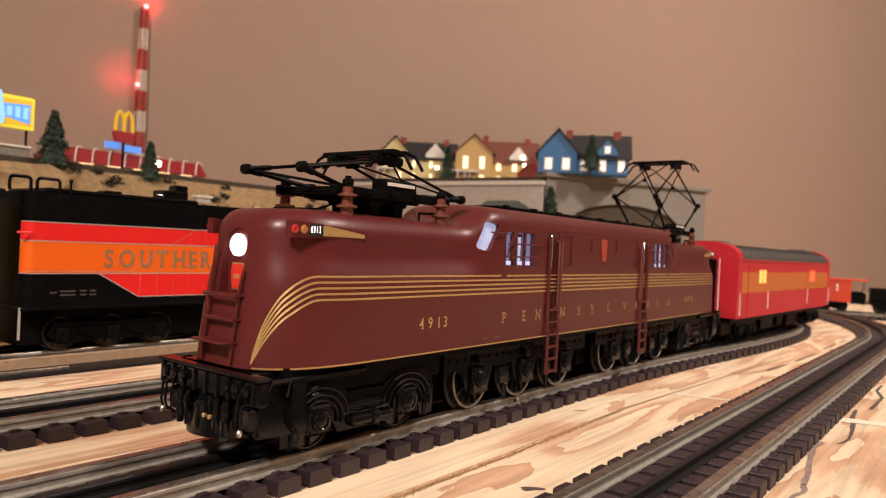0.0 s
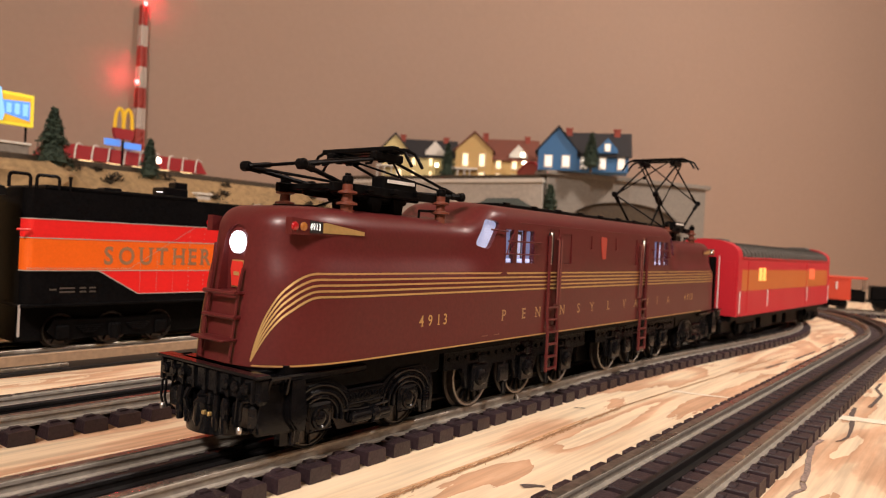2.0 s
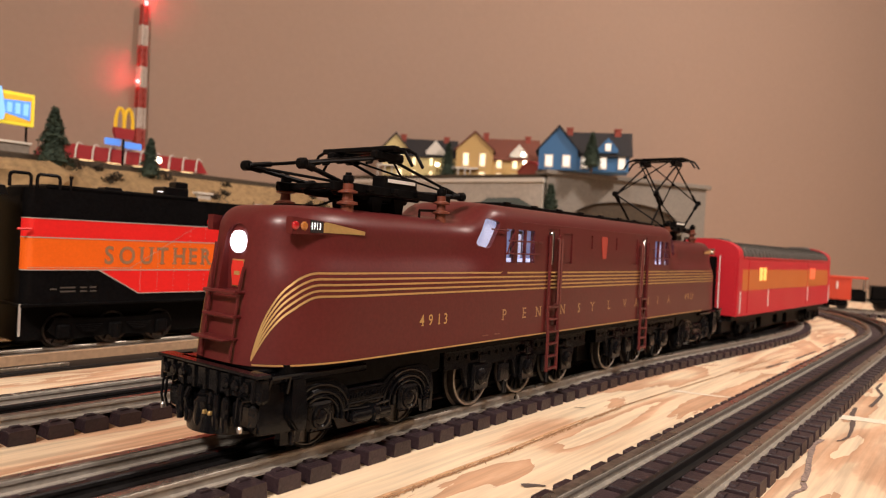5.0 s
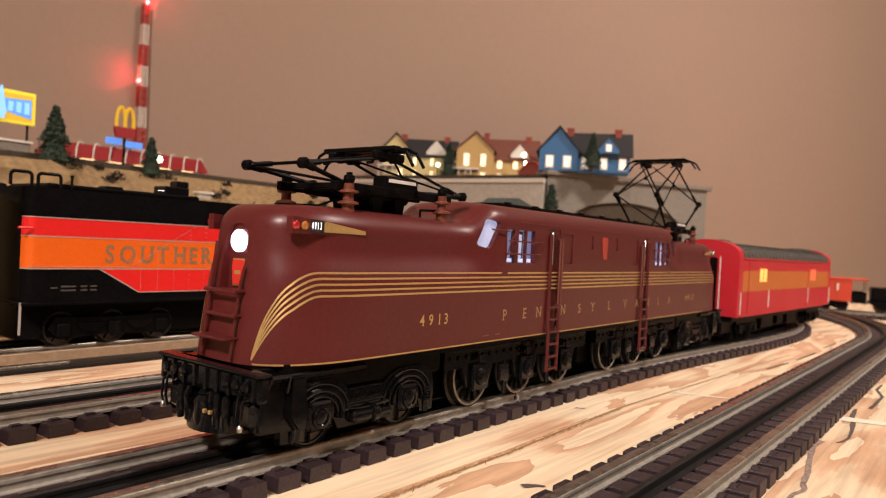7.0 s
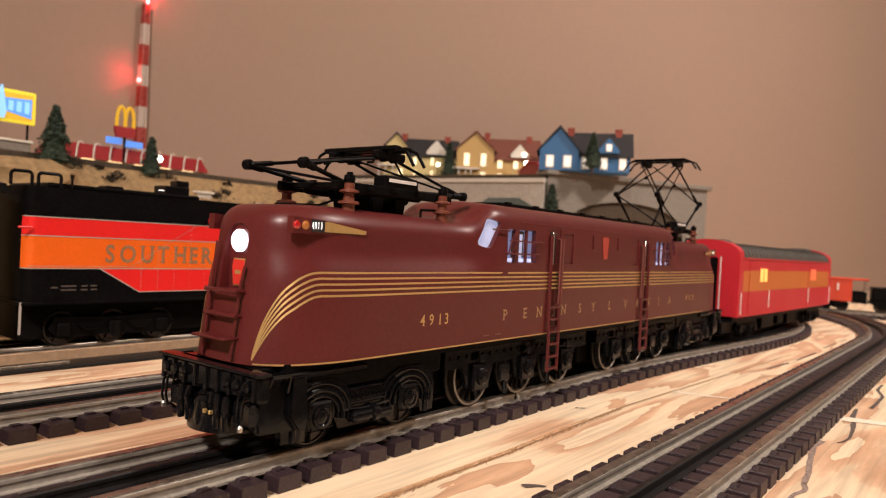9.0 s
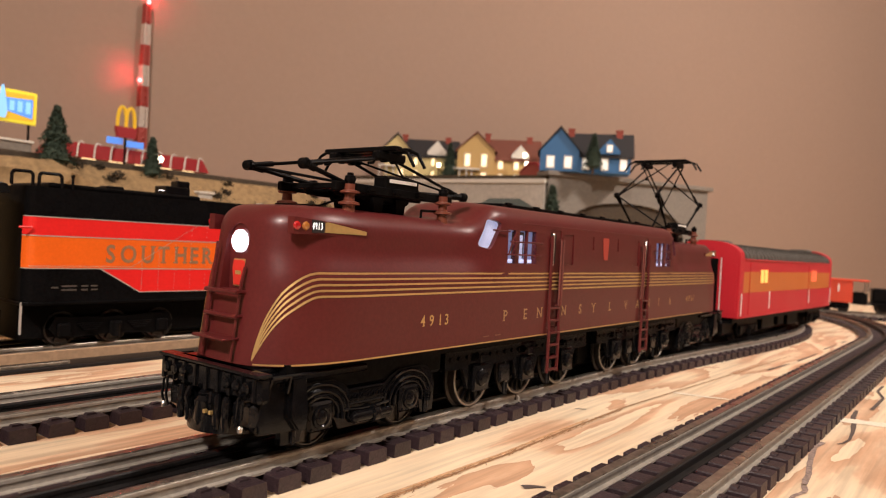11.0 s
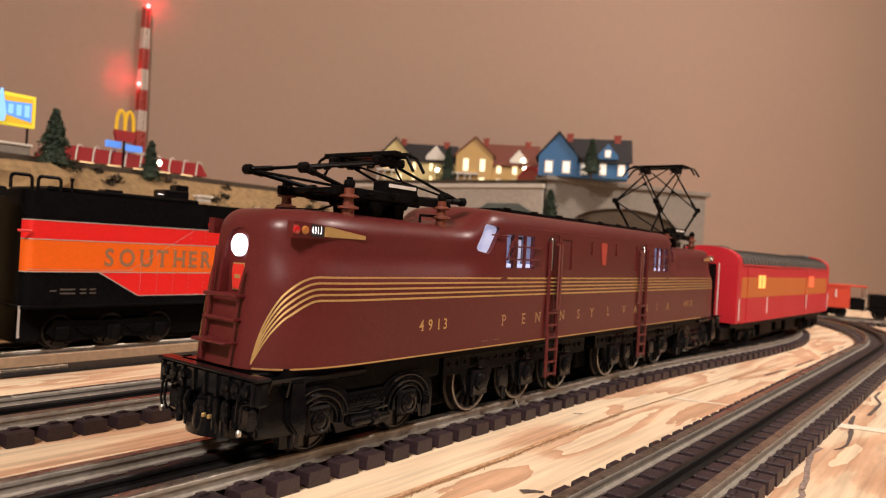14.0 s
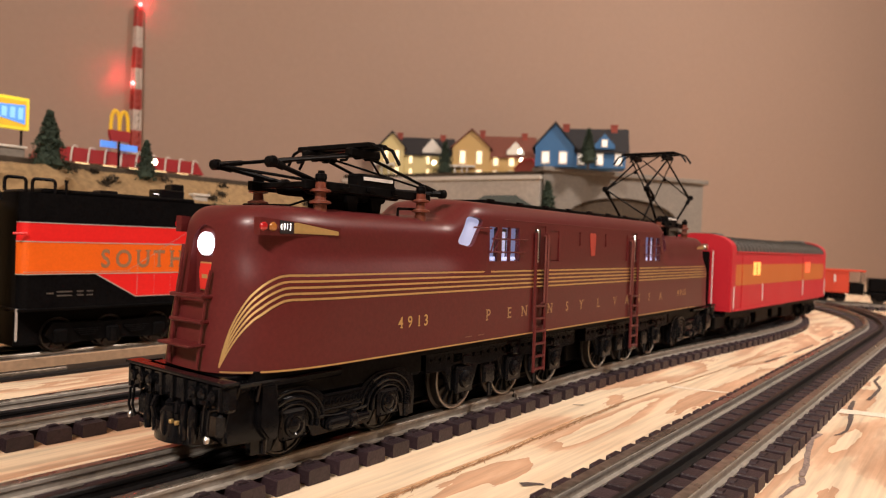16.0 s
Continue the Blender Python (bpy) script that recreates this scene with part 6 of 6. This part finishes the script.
def house(at, turn, w, total, e, p, e2, p2, wall_m, roof_m, win_m, label):
    """A cottage with a gable wing facing the view, a side wing with a dormer, chimneys and a porch."""
    h = thing("model_house", at, label, "model house", "lit village houses", turn)
    d, f0 = 0.085, 0.012
    m2 = f0 + 0.030
    bm = B()
    prism(bm, [(0, 0), (w, 0), (w, e), (w / 2, p), (0, e)], "y", 0, d)
    gw = part("gable_wing", bm, wall_m, h)
    bm = B()
    prism(bm, [(f0, 0), (f0 + 0.06, 0), (f0 + 0.06, e2), (m2, p2), (f0, e2)], "x", w - 0.001, total)
    sw = part("side_wing", bm, wall_m, h)
    o, t = 0.006, 0.0035
    for s in (-1, 1):
        m = w / 2
        sl = (p - e) / m
        bm = B()
        prism(bm, [(m, p + 0.0004), (m + s * (m + o), e - o * sl + 0.0004), (m + s * (m + o), e - o * sl + t), (m, p + t + 0.001)], "y", -o, d + o)
        part("roof", bm, roof_m, h, "shingled gable roof")
        bm = B()
        sl = (p2 - e2) / 0.03
        prism(bm, [(m2, p2 + 0.0004), (m2 + s * (0.03 + o), e2 - o * sl + 0.0004), (m2 + s * (0.03 + o), e2 - o * sl + t), (m2, p2 + t + 0.001)], "x", w * 0.6, total + o)
        part("roof", bm, roof_m, h, "shingled side roof")
    dx, dw = w + (total - w) * 0.38, (total - w) * 0.40
    bm = B()
    prism(bm, [(dx, e2), (dx + dw, e2), (dx + dw, e2 + dw * 0.18), (dx + dw / 2, e2 + dw * 0.75), (dx, e2 + dw * 0.18)], "y", f0 - 0.008, f0 + 0.03)
    dm = part("dormer", bm, M_TRIM if wall_m is not M_BLUE else wall_m, h)
    def win(par, x, y, z, ww, hh, m):
        bm = B()
        box(bm, x - ww * 0.68, x + ww * 0.68, y - 0.0012, y + 0.001, z - ww * 0.2, z + hh + ww * 0.2)
        f = part("window", bm, M_TRIM, par)
        bm = B()
        box(bm, x - ww * 0.5, x + ww * 0.5, y - 0.0017, y - 0.0010, z, z + hh)
        part("pane", bm, m, f, "glowing window pane")
    if wall_m is M_BLUE:
        win(dm, dx + dw / 2, f0 - 0.008, e2 + dw * 0.12, dw * 0.22, dw * 0.30, M_WWIN)
    for cx, cy, z in ((w * 0.78, d * 0.5, p - 0.006), (total - 0.022, m2, p2)):
        bm = B()
        box(bm, cx - 0.006, cx + 0.006, cy - 0.006, cy + 0.006, z - 0.022, z + 0.011)
        box(bm, cx - 0.0072, cx + 0.0072, cy - 0.0072, cy + 0.0072, z + 0.0085, z + 0.012)
        part("chimney", bm, M_BRICK, h, "red brick chimney")
    ww, hh = w * (0.125 if wall_m is not M_BLUE else 0.16), e * 0.36 if wall_m is not M_BLUE else e * 0.50
    zu = e * 0.50 if wall_m is not M_BLUE else e * 0.18
    for x in (0.27, 0.72):
        win(gw, w * x, 0, zu, ww, hh, win_m)
    n = 3
    for k in range(n):
        x = w + (total - w) * (0.14 + 0.36 * k)
        win(sw, x, f0, zu * 0.95, ww * 0.9, min(hh, e2 - zu - 0.006), win_m)
        if wall_m is not M_BLUE:
            win(sw, x, f0, 0.006, ww * 0.8, hh * 0.55, win_m)
    if wall_m is not M_BLUE:
        win(gw, w * 0.72, 0, 0.006, ww, hh * 0.55, win_m)
        bm = B()
        box(bm, -0.012, w * 0.62, -0.016, -0.001, e * 0.36, e * 0.41)
        pr = part("porch", bm, M_TRIM, h)
        for x in (-0.010, 0.006, 0.022, 0.034):
            bm = B()
            box(bm, x, x + 0.0025, -0.0145, -0.012, 0, e * 0.36)
            part("post", bm, M_TRIM, pr)
    return h


house((0.7952, 0.9018, 0.233), -52, 0.0570, 0.1690, 0.0700, 0.1010, 0.0580, 0.0930, M_YEL, M_SHD, M_HWIN, "cream yellow model cottage with dark roof and lit windows")
house((0.8995, 0.7675, 0.233), -57, 0.0860, 0.1880, 0.0740, 0.1130, 0.0600, 0.1020, M_OCH, M_SHB, M_HWIN, "ochre model cottage with brown roof and lit windows")
house((0.7960, 0.4860, 0.2412), -62, 0.0750, 0.1740, 0.0400, 0.0830, 0.0360, 0.0760, M_BLUE, M_SHD, M_WWIN, "bright blue model cottage with dark roof")


def street_light(at, r, label):
    s = thing("street_light", at, label, "lamp", "bright model lamps")
    bm = B()
    rod(bm, (0, 0, -0.03), (0, 0, 0), 0.001)
    part("post", bm, M_SOOT, s)
    bm = B()
    lathe(bm, (0, 0, -r), (0, 0, 1), [(r - r * math.cos(radians(q)), r * math.sin(radians(q))) for q in range(0, 181, 20)], 12)
    part("bulb", bm, M_BULB, s, "glowing bulb", True)


street_light((0.8640, 0.7940, 0.2664), 0.0045, "bright lamp beside the cream cottage")
street_light((0.9640, 0.6250, 0.2967), 0.0050, "bright lamp beside the ochre cottage")
street_light((0.9670, 0.6210, 0.2775), 0.0050, "bright lamp beside the ochre cottage")
street_light((0.0990, 0.655, 0.178), 0.0042, "bright lamp at the red restaurant")


def shed():
    s = thing("shed", (0.905, 0.600, 0.233), "small dark red shed between the cottages", "shed", "", -84)
    bm = B()
    prism(bm, [(0, 0), (0.060, 0), (0.060, 0.016), (0.040, 0.036), (0.022, 0.036), (0, 0.016)], "y", 0, 0.05)
    part("walls", bm, M_BRICK, s)
    bm = B()
    prism(bm, [(-0.003, 0.016), (0.021, 0.039), (0.041, 0.039), (0.063, 0.016), (0.060, 0.016), (0.039, 0.036), (0.023, 0.036), (0, 0.016)], "y", -0.003, 0.053)
    part("roof", bm, M_RROOF, s)


shed()


def green_hut():
    s = thing("hut", (0.523, 0.385, 0.0), "low grey-green roofed hut by the rear track", "hut")
    bm = B()
    box(bm, 0, 0.100, 0, 0.05, 0, 0.148)
    part("walls", bm, M_PLASTER, s)
    bm = B()
    prism(bm, [(-0.005, 0.147), (0.018, 0.158), (0.036, 0.166), (0.060, 0.160), (0.106, 0.149)], "y", -0.005, 0.055)
    part("roof", bm, mat("grey_green_roof", (0.055, 0.070, 0.062), 0.8, 0, 0.25, 60, 0.4), s)


green_hut()


def restaurant():
    r = thing("restaurant", (0.008, 0.712, 0.160), "red-roofed model restaurant with white roof beams", "model building", "", 0)
    bm = B()
    box(bm, 0, 0.193, 0, 0.09, 0, 0.016)
    b = part("walls", bm, M_PLASTER, r)
    bm = B()
    prism(bm, [(-0.006, 0.012), (0.199, 0.012), (0.186, 0.030), (0.003, 0.030)], "y", -0.006, 0.096)
    roof = part("roof", bm, M_RROOF, r, "red mansard roof")
    for k in range(9):
        bm = B()
        x = 0.006 + k * 0.0215
        wire(bm, [(x, -0.0075, 0.012), (x + 0.001, -0.0072, 0.024), (x + 0.003, -0.006, 0.0310), (x + 0.007, -0.004, 0.0325), (x + 0.012, -0.003, 0.0290)], 0.0011, 5)
        part("beam", bm, M_TRIM, roof, "white roof beam")
    for k in range(5):
        bm = B()
        box(bm, 0.015 + k * 0.036, 0.033 + k * 0.036, -0.0008, 0.0005, 0.003, 0.012)
        part("window", bm, M_HWIN, b, "lit window")
    for a, b, z in ((0.043, 0.064, 0.0350), (0.067, 0.093, 0.0330)):
        bm = B()
        box(bm, a, b, -0.010, -0.006, z, z + 0.0085, 0.0006)
        part("lit_sign", bm, M_BSIGN, r, "blue glowing roof sign")
    return r


restaurant()


def arch_sign():
    s = thing("arch_sign", (0.0685, 0.690, 0.160), "red sign board topped with a yellow double arch on a pole", "sign")
    bm = B()
    rod(bm, (0, 0, -0.002), (0, 0, 0.050), 0.0016)
    part("pole", bm, M_SOOT, s)
    bm = B()
    prism(bm, [(-0.014, 0.052), (-0.011, 0.043), (0.011, 0.043), (0.014, 0.052), (0.014, 0.057), (-0.014, 0.057)], "y", -0.003, 0.003)
    part("board", bm, M_RROOF, s, "dark red board")
    for c in (-0.0058, 0.0058):
        bm = B()
        wire(bm, [(c - 0.0058 * math.cos(q), 0, 0.057 + 0.026 * math.sin(q) ** 0.7) for q in [math.pi * k / 14 for k in range(15)]], 0.0024, 8)
        part("arch", bm, M_YSIGN, s, "yellow arch", True)


arch_sign()


def billboard():
    s = thing("billboard", (-0.090, 0.700, 0.160), "yellow-framed billboard with glowing blue lettering bars", "billboard", "", 2)
    for x in (0.006, 0.046):
        bm = B()
        rod(bm, (x, 0.003, -0.004), (x, 0.003, 0.042), 0.0014)
        part("post", bm, M_SOOT, s)
    bm = B()
    box(bm, -0.02, 0.0535, 0.0, 0.004, 0.042, 0.081, 0.001)
    f = part("frame", bm, mat("lemon_sign", (0.80, 0.66, 0.04), 0.4, 0, 0, glow=(1.0, 0.80, 0.06), power=0.45), s, "bright yellow frame")
    bm = B()
    box(bm, -0.016, 0.0495, -0.0008, 0.002, 0.046, 0.077)
    part("panel", bm, mat("sign_amber", (0.7, 0.42, 0.03), 0.5, 0, 0, glow=(0.95, 0.58, 0.03), power=0.40), f)
    bm = B()
    prism(bm, [(-0.015, 0.062), (0.048, 0.049), (0.048, 0.072), (-0.015, 0.068)], "y", -0.0014, 0.0)
    part("blue_panel", bm, M_BSIGN, f, "glowing blue panel")
    for k in range(5):
        bm = B()
        x = 0.004 + k * 0.009
        box(bm, x, x + 0.0055, -0.0022, -0.0012, 0.0575 - 0.0008 * k, 0.0665 + 0.0005 * k)
        part("lettering_bar", bm, M_CSIGN, f, "pale blue bar")
    bm = B()
    prism(bm, [(0.010, 0.046), (0.018, 0.046), (0.020, 0.056), (0.016, 0.078), (0.015, 0.084), (0.013, 0.084), (0.012, 0.078), (0.008, 0.056)], "y", -0.0030, -0.0014)
    part("plug_shape", bm, M_CSIGN, f, "pale blue upright shape")
    bm = B()
    box(bm, -0.02, 0.03, 0.02, 0.05, 0.0, 0.020)
    part("lit_base", bm, M_RLED2, s, "red glowing base")


billboard()


def tower():
    t = thing("radio_tower", (0.3560, 1.185, 0.163), "tall red and white striped lit lattice mast near the wall", "tower")
    H, n = 0.386, 9
    for k in range(n):
        z0, z1 = H * k / n, H * (k + 1) / n
        r0, r1 = 0.0088 - 0.0042 * k / n, 0.0088 - 0.0042 * (k + 1) / n
        m = M_RED if k % 2 == 0 else M_TWH
        bm = B()
        for a, b in ((-1, -1), (1, -1), (1, 1), (-1, 1)):
            rod(bm, (a * r0, b * r0, z0), (a * r1, b * r1, z1), 0.0022, 6)
        lathe(bm, (0, 0, z0), (0, 0, 1), ((0, r0 * 0.95), (z1 - z0, r1 * 0.95)), 8)
        for (a, b), (c, d) in zip(((-1, -1), (1, -1), (1, 1), (-1, 1)), ((1, -1), (1, 1), (-1, 1), (-1, -1))):
            for j in range(3):
                f0, f1 = j / 3, (j + 1) / 3
                p = (a * (r0 + (r1 - r0) * f0), b * (r0 + (r1 - r0) * f0), z0 + (z1 - z0) * f0)
                q = (c * (r0 + (r1 - r0) * f1), d * (r0 + (r1 - r0) * f1), z0 + (z1 - z0) * f1)
                rod(bm, p, q, 0.0016, 5)
        part("mast_section", bm, m, t, "red section" if k % 2 == 0 else "white section")
    for z, x in ((0.2240, -0.011), (H + 0.002, 0.0)):
        bm = B()
        lathe(bm, (x, -0.006, z - 0.003), (0, 0, 1), ((0, 0.0030), (0.004, 0.0040), (0.0065, 0.0030), (0.0075, 0.0005)), 12)
        part("beacon", bm, M_RLED, t, "glowing red beacon", True)


tower()
lamp("beacon_light", "POINT", (0.3150, 1.1900, 0.402), (0.3, 1.3, 0.3), 0.075, (1.0, 0.03, 0.05), 0.004)
lamp("beacon_light", "POINT", (0.3600, 1.1700, 0.556), (0.3, 1.3, 0.5), 0.075, (1.0, 0.03, 0.05), 0.004)


# pale rock face and bush behind the rear track
def rock(at, size, seed, material, label):
    r = thing("rock", at, label, "rock", "plaster rocks")
    rnd = random.Random(seed)
    bm = B()
    bmesh.ops.create_icosphere(bm, subdivisions=3, radius=1.0)
    for v in bm.verts:
        n = noise.noise(v.co * 1.7 + Vector((seed, 0, 0))) * 0.35 + noise.noise(v.co * 4.0 + Vector((0, seed, 0))) * 0.12
        v.co = Vector((v.co.x * size[0], v.co.y * size[1], v.co.z * size[2])) * (1 + n)
    part("stone", bm, material, r, "", True)


rock((0.175, 0.545, 0.070), (0.030, 0.02, 0.050), 3, M_PLASTER, "pale plaster rock at the foot of the hill")
rock((0.330, 0.560, 0.060), (0.060, 0.02, 0.045), 5, M_STONE, "grey rock face at the foot of the hill")
rock((-0.075, 0.600, 0.128), (0.055, 0.022, 0.026), 8, M_HILL, "sandy boulder on the hillside")


def bush(at, r, seed):
    t = thing("bush", at, "small dark green bush behind the rear track", "bush", "model bushes")
    rnd = random.Random(seed)
    bm = B()
    for k in range(260):
        c = Vector((rnd.gauss(0, 0.4), rnd.gauss(0, 0.4), abs(rnd.gauss(0.3, 0.4)))) * r
        s = r * 0.16
        bm.faces.new([bm.verts.new(c + Vector((rnd.uniform(-s, s), rnd.uniform(-s, s), rnd.uniform(-s, s)))) for _ in range(3)])
    part("leaves", bm, M_GREEN, t)


bush((0.150, 0.470, 0.085), 0.018, 1)
bush((-0.120, 0.640, 0.158), 0.014, 2)


def small_block(name, at, size, material, label, category):
    r = thing(name, at, label, category)
    bm = B()
    box(bm, -size[0], size[0], -size[1], size[1], 0, size[2], 0.001)
    w = part("walls", bm, material, r)
    bm = B()
    box(bm, -size[0] - 0.002, size[0] + 0.002, -size[1] - 0.002, size[1] + 0.002, size[2], size[2] + 0.003, 0.0006)
    part("roof", bm, M_TRIM, r, "pale flat roof")


small_block("kiosk", (-0.062, 0.715, 0.158), (0.022, 0.012, 0.022), M_STONE, "small grey kiosk below the billboard", "kiosk")
small_block("hut", (0.124, 0.590, 0.112), (0.010, 0.006, 0.022), M_PLASTER, "tiny white hut on the hillside", "hut")
bush((0.146, 0.575, 0.112), 0.016, 6)

# ---- movement ----


def motions():
    shift = [(0.0, 0.0), (15.0, 0.0), (15.15, -0.0004), (15.3, -0.0018), (15.5, -0.0046), (15.75, -0.0080), (16.0, -0.0115)]
    lp = LOCO.matrix_basis.translation.copy()
    walk(LOCO, [(t, pose(lp.x + d, lp.y, lp.z)) for t, d in shift])
    cp = CAR.matrix_basis.copy()
    walk(CAR, [(t, cp @ pose(d, 0, 0)) for t, d in shift])
    for w, r in SPINNING:
        if w.parent and w.parent.parent in (LOCO, CAR):
            m = w.matrix_basis.copy()
            walk(w, [(t, m @ pose(0, 0, 0, 0, math.degrees(d / r), 0)) for t, d in shift])


motions()
